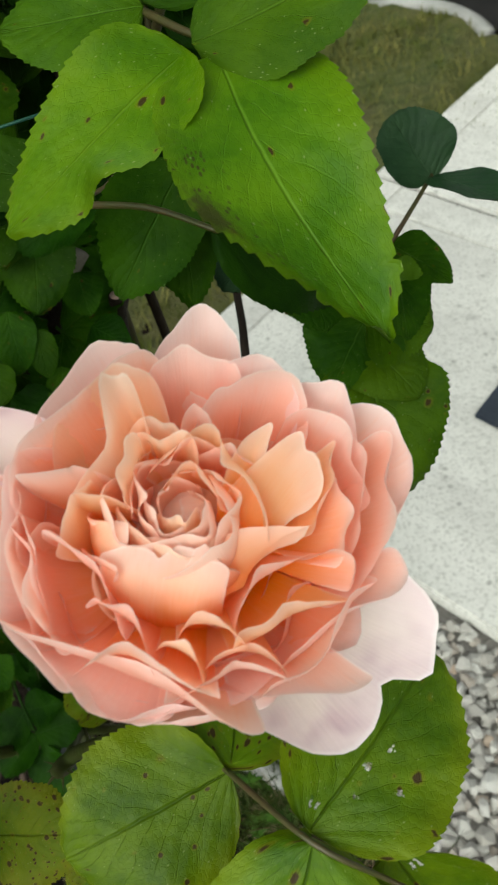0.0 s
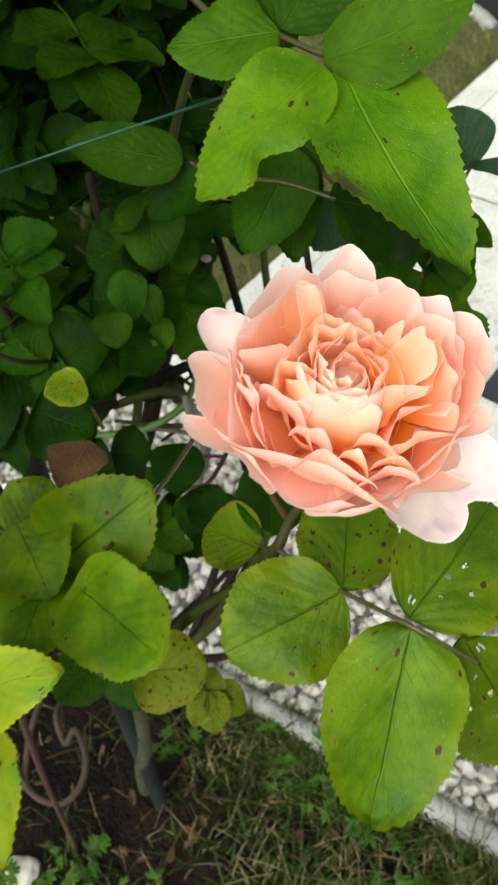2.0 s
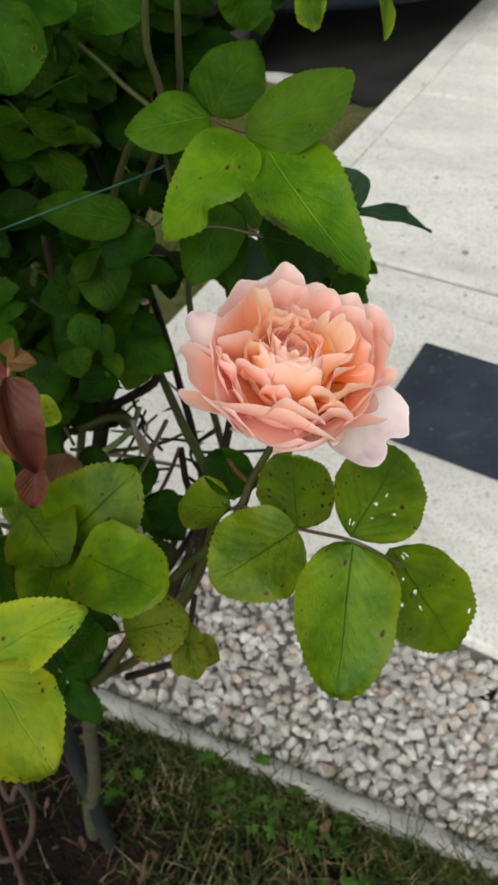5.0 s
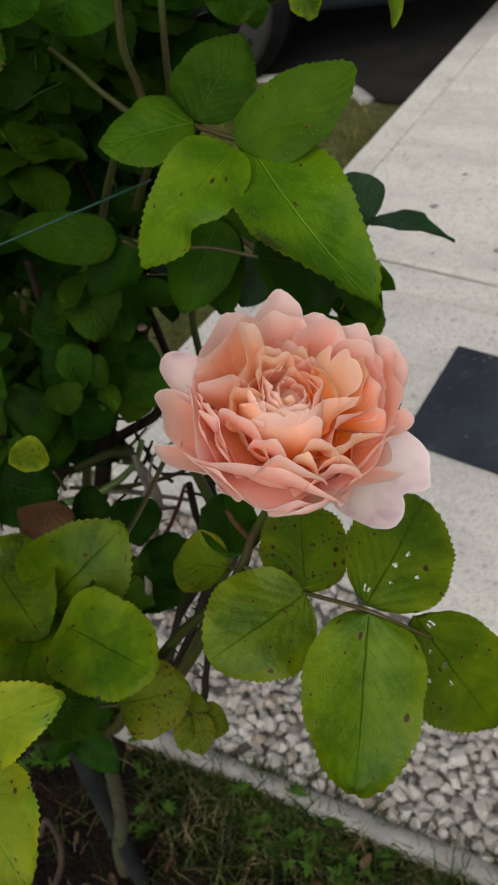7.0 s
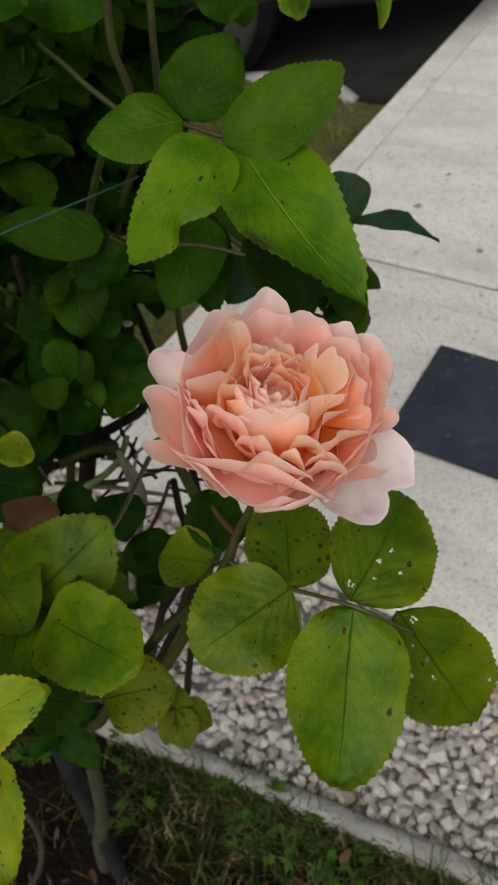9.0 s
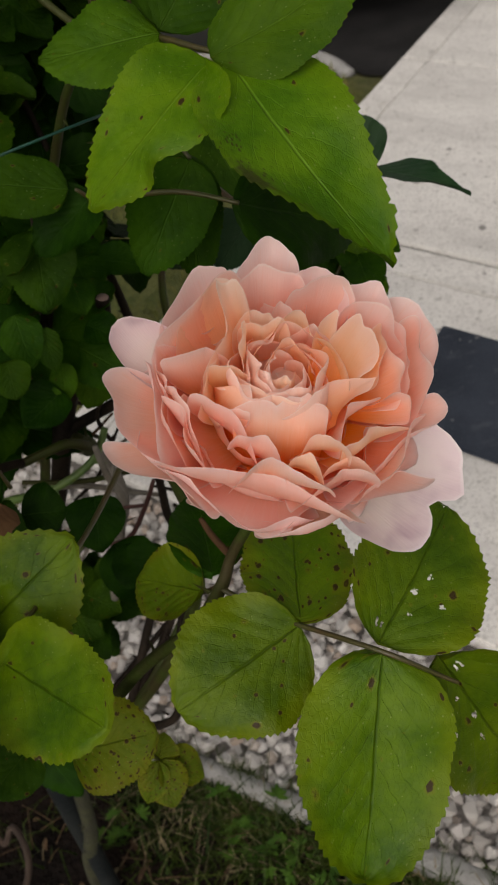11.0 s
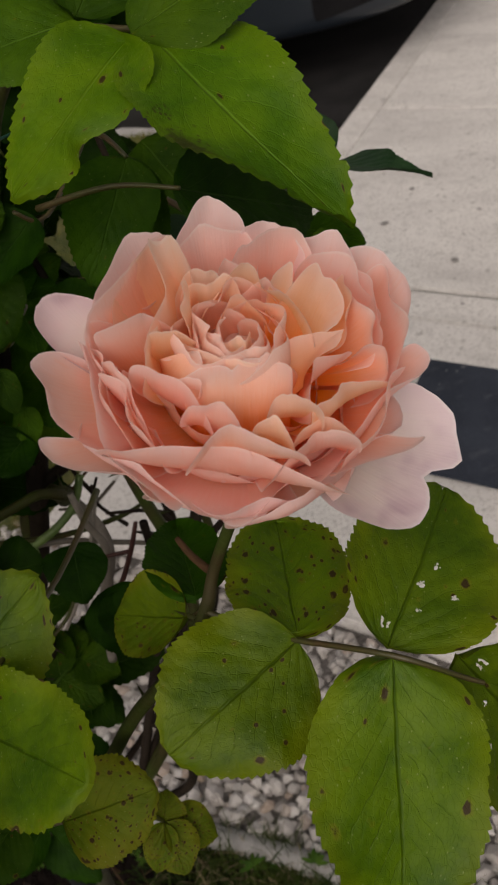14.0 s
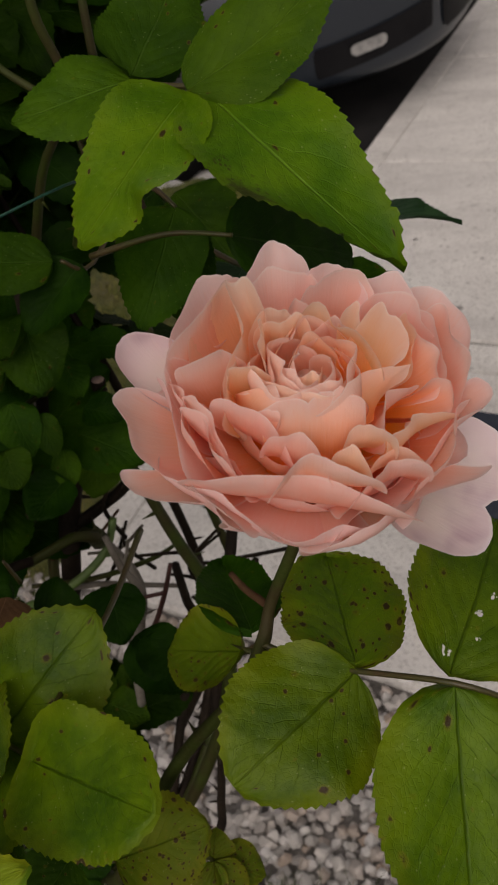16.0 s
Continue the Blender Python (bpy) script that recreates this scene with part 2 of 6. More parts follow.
LEAF = {
    "bright": leaf_material("leaf_bright", (0.0322, 0.0759, 0.00138), (0.0966, 0.1587, 0.0023), edge=(0.15, 0.180, 0.003), spots=0.06, groove=True, gloss=0.36, shine=0.15),
    "clean": leaf_material("leaf_clean", (0.044, 0.108, 0.0016), (0.100, 0.184, 0.003), edge=(0.12, 0.185, 0.003), spots=0.04, gloss=0.38, shine=0.11),
    "scarred": leaf_material("leaf_scarred", (0.036, 0.096, 0.0016), (0.084, 0.164, 0.003), edge=(0.12, 0.185, 0.003), spots=0.02, gloss=0.38, shine=0.11, scar=True),
    # dimmer copy for leaves deeper in, part of their shade in the colour
    "green": leaf_material("leaf_part_shaded", (0.01056, 0.03872, 0.00088), (0.02728, 0.07392, 0.00176), spots=0.02, shine=0.06),
    "spotted": leaf_material("leaf_spotted", (0.052, 0.104, 0.002), (0.096, 0.158, 0.003), edge=(0.16, 0.155, 0.006), spots=0.36, groove=True, gloss=0.40, shine=0.14),
    "blighted": leaf_material("leaf_blighted", (0.054, 0.094, 0.002), (0.110, 0.140, 0.004), edge=(0.17, 0.15, 0.008), spots=0.62, groove=True, gloss=0.5, shine=0.12),
    "holed": leaf_material("leaf_holed", (0.0375, 0.0825, 0.0015), (0.095, 0.1525, 0.0025), edge=(0.15, 0.185, 0.004), spots=0.04, holes=True, groove=True, gloss=0.38, shine=0.15),
    # copy for the bush's inside, its shade put into the colour
    "dark": leaf_material("leaf_shaded", (0.004, 0.017, 0.0006), (0.013, 0.042, 0.0012), gloss=0.45, shine=0.05),
    "blue": leaf_material("leaf_blue_green", (0.012, 0.040, 0.015), (0.024, 0.064, 0.023), gloss=0.45),
    "yellow": leaf_material("leaf_yellow", (0.1092, 0.1716, 0.00312), (0.1872, 0.2496, 0.00468), edge=(0.34, 0.36, 0.010), spots=0.10, blotch=(0.10, 0.19, 0.005)),
    "young": leaf_material("leaf_young", (0.11, 0.15, 0.010), (0.18, 0.21, 0.018), edge=(0.20, 0.10, 0.020), gloss=0.4),
    "red": leaf_material("leaf_red", (0.10, 0.012, 0.014), (0.17, 0.030, 0.030), edge=(0.12, 0.045, 0.018), gloss=0.38),
    "maroon": leaf_material("leaf_maroon", (0.060, 0.014, 0.010), (0.115, 0.038, 0.024), edge=(0.13, 0.055, 0.02), gloss=0.38),
    "bronze": leaf_material("leaf_bronze", (0.085, 0.045, 0.014), (0.17, 0.095, 0.030), edge=(0.13, 0.035, 0.015), gloss=0.4),
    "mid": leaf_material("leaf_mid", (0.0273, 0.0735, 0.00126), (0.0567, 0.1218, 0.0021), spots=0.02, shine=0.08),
    "dry": leaf_material("leaf_dry", (0.09, 0.045, 0.02), (0.17, 0.09, 0.04), gloss=0.7, through=0.1),
}
PETAL = {
    "core": petal_material("petal_core", (0.97, 0.34, 0.08), (0.96, 0.55, 0.38), (0.95, 0.715, 0.63), through=0.50),
    "inner": petal_material("petal_inner", (0.97, 0.37, 0.05), (0.96, 0.555, 0.27), (0.95, 0.695, 0.535), through=0.54),
    "middle": petal_material("petal_middle", (0.97, 0.33, 0.08), (0.96, 0.48, 0.32), (0.95, 0.685, 0.615), through=0.52),
    "outer": petal_material("petal_outer", (0.97, 0.40, 0.17), (0.96, 0.54, 0.44), (0.95, 0.73, 0.70), through=0.46),
    "pale": petal_material("petal_pale", (0.93, 0.82, 0.68), (0.90, 0.79, 0.74), (0.84, 0.67, 0.71), through=0.32, tinge=(0.50, 0.30, 0.40)),
}
BARK = plain("cane_bark", (0.036, 0.054, 0.008), (0.040, 0.032, 0.012), 40.0, 0.6, 500.0, 0.3, 0.001, gloss=0.2)
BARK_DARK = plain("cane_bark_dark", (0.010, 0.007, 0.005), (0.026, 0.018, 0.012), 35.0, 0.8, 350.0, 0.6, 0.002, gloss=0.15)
BARK_GREY = plain("dead_wood", (0.13, 0.11, 0.09), (0.22, 0.20, 0.17), 45.0, 0.8, 300.0, 0.5, 0.002)
MOSSY = plain("mossy_bark", (0.022, 0.020, 0.010), (0.045, 0.050, 0.016), 45.0, 0.9, 260.0, 0.9, 0.004)
TWIG = plain("brown_twig", (0.045, 0.021, 0.010), (0.080, 0.042, 0.020), 60.0, 0.85, 400.0, 0.4, 0.001, gloss=0.12)
TWIG_RED = plain("red_twig", (0.045, 0.012, 0.010), (0.075, 0.024, 0.018), 60.0, 0.6, 400.0, 0.4, 0.001)
DRY_CUT = plain("cut_wood", (0.30, 0.20, 0.17), (0.40, 0.29, 0.24), 300.0, 0.9, 900.0, 0.4, 0.001)
VINE = plain("dry_vine_bark", (0.030, 0.018, 0.012), (0.058, 0.036, 0.023), 40.0, 0.9, 260.0, 0.7, 0.003)
STALK = plain("leaf_stalk", (0.040, 0.046, 0.008), (0.060, 0.036, 0.014), 60.0, 0.45, 500.0, 0.2, 0.0005)
STALK_RED = plain("young_stalk", (0.13, 0.045, 0.020), (0.17, 0.080, 0.035), 60.0, 0.45, 500.0, 0.2, 0.0005)
SEPAL = plain("sepal", (0.07, 0.13, 0.03), (0.12, 0.19, 0.05), 90.0, 0.5, 500.0, 0.2, 0.0005)
# darker than bare soil: the bush's shade is put into the tone
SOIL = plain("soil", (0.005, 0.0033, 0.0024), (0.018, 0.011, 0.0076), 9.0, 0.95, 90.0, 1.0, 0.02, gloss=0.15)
POST = plain("painted_post", (0.008, 0.011, 0.012), (0.018, 0.021, 0.020), 22.0, 0.75, 150.0, 0.6, 0.003, gloss=0.2)
RUST = plain("rusty_rod", (0.036, 0.012, 0.008), (0.066, 0.024, 0.015), 30.0, 0.8, 250.0, 0.5, 0.002)
TWINE = plain("teal_twine", (0.0, 0.036, 0.024), (0.002, 0.062, 0.040), 60.0, 0.5, 600.0, 0.5, 0.001)
HOSE = plain("grey_hose", (0.093, 0.093, 0.0899), (0.136, 0.136, 0.13), 20.0, 0.5, 200.0, 0.2, 0.001)
EDGING = plain("edging_concrete", (0.20, 0.20, 0.19), (0.32, 0.315, 0.30), 14.0, 0.9, 160.0, 0.6, 0.004)
ASPHALT = plain("asphalt", (0.011, 0.0105, 0.0105), (0.022, 0.021, 0.021), 5.0, 0.9, 120.0, 0.8, 0.006, gloss=0.2)
KERB = plain("kerb_stone", (0.26, 0.26, 0.25), (0.36, 0.35, 0.34), 6.0, 0.85, 120.0, 0.5, 0.004)
CAR_PAINT = plain("car_paint", (0.010, 0.016, 0.024), (0.014, 0.020, 0.029), 3.0, 0.42, 800.0, 0.02, 0.0005, metallic=0.2, coat=0.25, fine=0.05)
BLACK_TRIM = plain("black_trim", (0.006, 0.006, 0.007), (0.01, 0.01, 0.011), 9.0, 0.55, 300.0, 0.2, 0.001, gloss=0.08)
RUBBER = plain("tyre_rubber", (0.012, 0.012, 0.012), (0.02, 0.02, 0.02), 12.0, 0.8, 200.0, 0.4, 0.002)
ALLOY = plain("alloy", (0.16, 0.16, 0.17), (0.22, 0.22, 0.23), 9.0, 0.3, 300.0, 0.05, 0.0005, metallic=0.9)
LENS = plain("lamp_lens", (0.16, 0.16, 0.16), (0.28, 0.28, 0.27), 40.0, 0.12, 300.0, 0.05, 0.0005, coat=1.0, fine=0.1)
# this green is lowered too, for the shade that the bush throws
GRASS = plain("grass_blade", (0.012, 0.029, 0.002), (0.040, 0.056, 0.007), 30.0, 0.6, 300.0, 0.2, 0.001, gloss=0.15)
STRAW = plain("dry_grass", (0.10, 0.075, 0.035), (0.21, 0.165, 0.085), 30.0, 0.8, 300.0, 0.2, 0.001)
GRASS_DRY = plain("lawn_blade", (0.070, 0.090, 0.014), (0.165, 0.150, 0.045), 12.0, 0.75, 300.0, 0.2, 0.001, gloss=0.15)
LITTER = plain("dead_litter", (0.045, 0.026, 0.014), (0.12, 0.075, 0.042), 45.0, 0.9, 300.0, 0.4, 0.001, gloss=0.15)
HERB = plain("herb_leaf", (0.020, 0.058, 0.004), (0.046, 0.098, 0.008), 60.0, 0.55, 400.0, 0.2, 0.001, gloss=0.15)


def lawn_material():
    n = Nodes("rough_lawn")
    at = n.add("TexCoord").outputs["Object"]
    a = n.noise(at, 2.3, 5.0)
    b = n.noise(at, 26.0, 4.0)
    c = n.noise(at, 150.0, 3.0)
    colour = n.mix(n.step(b, 0.35, 0.65), (0.065, 0.088, 0.014), (0.125, 0.135, 0.036))
    colour = n.mix(n.math("MULTIPLY", n.step(a, 0.45, 0.65), 0.6), colour, (0.15, 0.12, 0.055))
    colour = n.mix(n.math("MULTIPLY", n.step(c, 0.5, 0.75), 0.5), colour, (0.03, 0.04, 0.012))
    return n.surface(n.add("BsdfPrincipled", Base_Color=colour, Roughness=0.95, Normal=n.bump(n.math("ADD", b, c), 1.0, 0.02)).outputs[0])


def slab_material():
    """Off-white cast stone with faint streaks, grime and dark pits."""
    n = Nodes("pale_slab")
    at = n.add("TexCoord").outputs["Object"]
    turned = n.add("Mapping", Vector=at, Rotation=(0.0, 0.0, radians(52))).outputs[0]
    streak_at = n.add("Mapping", Vector=turned, Scale=(2.2, 8.0, 2.0)).outputs[0]
    streak = n.noise(streak_at, 1.0, 6.0, 0.65)
    cloud = n.noise(at, 3.0, 4.0)
    grain = n.noise(at, 140.0, 4.0)
    colour = n.mix(n.step(streak, 0.34, 0.70), (0.74, 0.725, 0.69), (0.57, 0.555, 0.53))
    colour = n.mix(n.math("MULTIPLY", n.step(cloud, 0.4, 0.75), 0.35), colour, (0.72, 0.705, 0.68))
    blotch = n.noise(at, 34.0, 5.0, 0.65)
    colour = n.mix(n.math("MULTIPLY", n.step(blotch, 0.50, 0.72), 0.45), colour, (0.48, 0.465, 0.44))
    colour = n.mix(n.math("MULTIPLY", n.step(grain, 0.48, 0.66), 0.62), colour, (0.41, 0.395, 0.37))
    pits = n.add("TexVoronoi", Vector=at, Scale=7.0)
    chosen = n.math("GREATER_THAN", n.add("SeparateColor", Color=pits.outputs["Color"]).outputs[0], 0.78)
    blob = n.step(n.math("ADD", pits.outputs["Distance"], n.math("MULTIPLY", n.noise(at, 60.0), 0.14)), 0.20, 0.08)
    colour = n.mix(n.math("MULTIPLY", n.math("MULTIPLY", blob, chosen), 0.65), colour, (0.22, 0.21, 0.20))
    small = n.add("TexVoronoi", Vector=at, Scale=48.0)
    chosen = n.math("GREATER_THAN", n.add("SeparateColor", Color=small.outputs["Color"]).outputs[1], 0.86)
    colour = n.mix(n.math("MULTIPLY", n.math("MULTIPLY", n.step(small.outputs["Distance"], 0.35, 0.1), chosen), 0.6), colour, (0.24, 0.23, 0.21))
    bsdf = n.add("BsdfPrincipled", Base_Color=colour, Roughness=0.8, Normal=n.bump(n.math("ADD", grain, n.math("MULTIPLY", streak, 1.5)), 0.35, 0.003))
    return n.surface(bsdf.outputs[0])


def mat_material():
    """Slate-grey rubber with pale grit trodden into it."""
    n = Nodes("slate_grey_mat")
    at = n.add("TexCoord").outputs["Object"]
    colour = n.mix(n.step(n.noise(at, 7.0, 4.0), 0.3, 0.7), (0.020, 0.026, 0.038), (0.036, 0.045, 0.062))
    fine = n.noise(at, 260.0, 3.0)
    colour = n.mix(n.math("MULTIPLY", n.step(fine, 0.5, 0.8), 0.5), colour, (0.070, 0.08, 0.10))
    smudge = n.step(n.noise(n.add("Mapping", Vector=at, Scale=(1.0, 2.4, 1.0)).outputs[0], 16.0, 5.0, 0.6), 0.56, 0.74)
    colour = n.mix(n.math("MULTIPLY", smudge, 0.40), colour, (0.11, 0.115, 0.13))
    grit = n.add("TexVoronoi", Vector=at, Scale=58.0)
    pick = n.add("SeparateColor", Color=grit.outputs["Color"])
    size = n.math("MULTIPLY", pick.outputs[1], 0.30)
    spot = n.step(n.math("SUBTRACT", n.math("ADD", grit.outputs["Distance"], n.math("MULTIPLY", n.noise(at, 180.0), 0.25)), size), 0.22, 0.06)
    colour = n.mix(n.math("MULTIPLY", n.math("MULTIPLY", spot, n.math("GREATER_THAN", pick.outputs[0], 0.90)), 0.55), colour, (0.24, 0.235, 0.23))
    return n.surface(n.add("BsdfPrincipled", Base_Color=colour, Roughness=0.75, Specular_IOR_Level=0.25, Normal=n.bump(fine, 0.5, 0.003)).outputs[0])


def gravel_material(name, per):
    """Crushed pale limestone, each stone with a tone of its own."""
    n = Nodes(name)
    at = n.add("TexCoord").outputs["Object"]
    tone = n.add("ObjectInfo").outputs["Random"] if per == "object" else n.add("NewGeometry").outputs["Random Per Island"]
    ramp = n.add("ValToRGB", Fac=tone)
    stops = ((0.0, (0.28, 0.26, 0.24)), (0.2, (0.48, 0.465, 0.44)), (0.45, (0.38, 0.355, 0.325)), (0.62, (0.53, 0.52, 0.50)), (0.80, (0.33, 0.25, 0.19)), (0.86, (0.44, 0.42, 0.40)), (1.0, (0.60, 0.59, 0.57)))
    for k, (place, c) in enumerate(stops):
        spot = ramp.color_ramp.elements[k] if k < 2 else ramp.color_ramp.elements.new(place)
        spot.position, spot.color = place, (*c, 1.0)
    grain = n.noise(at, 180.0, 4.0)
    colour = n.mix(n.math("MULTIPLY", n.step(grain, 0.4, 0.7), 0.4), ramp.outputs[0], (0.42, 0.39, 0.36))
    return n.surface(n.add("BsdfPrincipled", Base_Color=colour, Roughness=0.85, Normal=n.bump(grain, 0.5, 0.002)).outputs[0])


LAWN = lawn_material()
SLAB = slab_material()
MAT_DARK = mat_material()
STONE = gravel_material("gravel_stone", "object")
STONES = gravel_material("gravel_stones", "island")
GRIT = plain("grit_bed", (0.12, 0.11, 0.10), (0.22, 0.205, 0.19), 20.0, 0.95, 140.0, 1.0, 0.01)

DIRT = plain("trodden_dirt", (0.22, 0.21, 0.20), (0.36, 0.35, 0.33), 120.0, 0.95, 300.0, 0.5, 0.002)

# Shapes
def mesh_object(name, verts, faces, material, parent=None, label="", uvs=None, smooth=True):
    """Links one mesh; uvs holds a pair for each vertex."""
    data = bpy.data.meshes.new(name)
    data.from_pydata([tuple(v) for v in verts], [], faces)
    if uvs is not None:
        layer = data.uv_layers.new(name="UVMap")
        index = np.empty(len(data.loops), dtype=np.int32)
        data.loops.foreach_get("vertex_index", index)
        layer.data.foreach_set("uv", np.asarray(uvs, dtype=np.float32)[index].ravel())
    data.materials.append(material)
    if smooth:
        data.polygons.foreach_set("use_smooth", [True] * len(data.polygons))
    data.update()
    ob = new(name, data)
    if parent is not None:
        ob.parent = parent
    return tagged(ob, label)


def part(name, bm, material, parent=None, label="", smooth=False):
    """Links a bmesh as one mesh object."""
    data = bpy.data.meshes.new(name)
    bm.to_mesh(data)
    bm.free()
    data.materials.append(material)
    if smooth:
        data.polygons.foreach_set("use_smooth", [True] * len(data.polygons))
    ob = new(name, data)
    if parent is not None:
        ob.parent = parent
    return tagged(ob, label)


def tube_data(points, radii, sides=8, start=0):
    """Verts and faces of a tube that follows smooth points."""
    pts = [Vector(p) for p in points]
    fine, rad = [], []
    for k in range(len(pts) - 1):
        p0, p1, p2, p3 = pts[max(k - 1, 0)], pts[k], pts[k + 1], pts[min(k + 2, len(pts) - 1)]
        for j in range(5):
            s = j / 5
            fine.append(0.5 * (2 * p1 + (p2 - p0) * s + (2 * p0 - 5 * p1 + 4 * p2 - p3) * s * s + (3 * p1 - p0 - 3 * p2 + p3) * s ** 3))
            rad.append(radii[k] * (1 - s) + radii[k + 1] * s)
    fine.append(pts[-1])
    rad.append(radii[-1])
    verts, faces = [], []
    side = None
    for k, (p, r) in enumerate(zip(fine, rad)):
        ahead = (fine[min(k + 1, len(fine) - 1)] - fine[max(k - 1, 0)]).normalized()
        if side is None:
            side = ahead.orthogonal().normalized()
        side = (side - ahead * side.dot(ahead)).normalized()
        other = ahead.cross(side)
        for j in range(sides):
            a = 2 * math.pi * j / sides
            verts.append(p + (side * math.cos(a) + other * math.sin(a)) * r)
    n = len(fine)
    for k in range(n - 1):
        for j in range(sides):
            a, b = k * sides + j, k * sides + (j + 1) % sides
            faces.append((start + a, start + b, start + b + sides, start + a + sides))
    faces.append(tuple(start + j for j in reversed(range(sides))))
    faces.append(tuple(start + (n - 1) * sides + j for j in range(sides)))
    return verts, faces


def tube(name, points, radii, material, parent=None, label="", sides=8):
    if not isinstance(radii, (list, tuple)):
        radii = [radii] * len(points)
    verts, faces = tube_data(points, radii, sides)
    return mesh_object(name, verts, faces, material, parent, label)


def block(name, size, at, turn, material, parent=None, label="", bevel=0.004):
    """A bevelled block: size, the middle of its base and its turn in degrees."""
    bm = bmesh.new()
    bmesh.ops.create_cube(bm, size=1.0, matrix=Matrix.Translation((0, 0, size[2] / 2)) @ Matrix.Diagonal((*size, 1)))
    if bevel:
        bmesh.ops.bevel(bm, geom=bm.edges[:], offset=bevel, segments=2, affect="EDGES")
    ob = part(name, bm, material, parent, label)
    ob.matrix_basis = pose(*at, 0, 0, turn)
    return ob


def rock_data(rng, size, flat=0.75, points=20):
    """A crushed stone: the hull of a few points."""
    bm = bmesh.new()
    for k in range(points):
        v = Vector((rng.gauss(0, 1), rng.gauss(0, 1), rng.gauss(0, 1))).normalized() * rng.uniform(0.9, 1.06)
        bm.verts.new((v.x * size * rng.uniform(0.85, 1.0), v.y * size * 0.82, v.z * size * flat))
    hull = bmesh.ops.convex_hull(bm, input=bm.verts[:])
    loose = [g for g in hull["geom_interior"] if isinstance(g, bmesh.types.BMVert)]
    bmesh.ops.delete(bm, geom=list(set(loose)), context="VERTS")
    return bm


# Leaves
def leaf_grid(base, tip, width, face, droop=0.08, fold=0.18, bend=0.0, rows=66, cols=10, bite=0.0, seed=0, blunt=0.0, drip=0.0, heart=0.0):
    """Verts, faces and uvs of one saw-toothed, puckered leaflet from base to tip; face is the way that its upper side looks."""
    rng = random.Random(seed)
    base, tip, face = Vector(base), Vector(tip), Vector(face)
    along = tip - base
    length = along.length
    along.normalize()
    across = along.cross(face).normalized()
    up = across.cross(along).normalized()
    verts, uvs, faces = [], [], []
    p1, p2 = 0.46 - 0.18 * heart, 0.76 - 0.26 * blunt
    top = (p1 / (p1 + p2)) ** p1 * (p2 / (p1 + p2)) ** p2
    ph = [rng.uniform(0, 6.28) for _ in range(8)]
    saw = min(0.06, 0.022 * (66 / rows) ** 0.6)
    for i in range(rows + 1):
        s = i / rows
        q = min(1.0, s / (1 - drip))
        w = width / 2 * (q ** p1) * ((1 - q) ** p2) / top
        if drip and s > 0.5:
            w = max(w, width * 0.17 * ((1 - s) / drip) ** 0.9 * min(1.0, (1 - s) / drip + 0.25) if s > 1 - drip * 1.6 else 0.0)
        step = i % 3
        tooth = [rng.uniform(0.5, 1.5) * saw * (-0.5, 0.25, 1.0)[step] if 1 < i < rows else 0.0 for _ in range(2)]
        for j in range(cols + 1):
            t = 2 * j / cols - 1
            edge = abs(t)
            k = 0 if t < 0 else 1
            half = w + (width / 2 * tooth[k] if edge > 0.99 else 0.0)
            if bite and t * bite > 0:
                half *= 1.0 - abs(bite) * math.exp(-((s - 0.60) / 0.11) ** 2)
            half *= 1.0 + (0.035 * math.sin(s * 9.0 + ph[k]) + 0.012 * math.sin(s * 23.0 + ph[4 + k])) * edge
            x = t * half + bend * length * math.sin(math.pi * s)
            ahead = s * length + (0.010 * length if (edge > 0.99 and step == 2 and i < rows) else 0)
            veins = 0.009 * width * math.sin((s - 0.35 * edge) * 44.0 + 0.8 * math.sin(s * 5 + ph[6])) * min(1.0, edge * 3) * (1 - edge * 0.6)
            z = fold * edge * half - droop * length * (s * s) + droop * length * s * 0.9
            z += veins + 0.05 * width * edge * math.sin(s * 7.0 + ph[k]) * (1 - 0.3 * s)
            z += 0.022 * width * edge * edge * math.sin(s * 17.0 + ph[2 + k]) * math.sin(math.pi * s)
            z += 0.03 * width * math.sin(s * 4.0 + ph[2]) - 0.10 * width * edge ** 3 * math.sin(s * 3 + ph[3])
            verts.append(base + along * ahead + across * x + up * z)
            uvs.append((t * 0.5 + 0.5, s))
    for i in range(rows):
        for j in range(cols):
            a = i * (cols + 1) + j
            faces.append((a, a + 1, a + cols + 2, a + cols + 1))
    return verts, faces, uvs


FACING = Vector((0.0, -0.55, 0.83))


def leaflet(parent, base, tip, width, kind, face=None, label="", **shape):
    """One leaflet of a compound leaf, a mesh of its own."""
    seed = int(abs(base[0] * 7919 + base[1] * 104729 + tip[2] * 1299709) * 1000) % 100003
    v, f, uv = leaf_grid(base, tip, width, face or FACING, seed=seed, **shape)
    return mesh_object("leaflet", v, f, LEAF[kind], parent, label, uv)


def leaf(bush, points, radius=0.0011, material=None, label="", name="leaf"):
    """The stalk of a compound leaf, to which its leaflets are tied."""
    return tube(name, points, [radius * (1.25 - 0.5 * k / (len(points) - 1)) for k in range(len(points))], material or STALK, bush, label, 6)


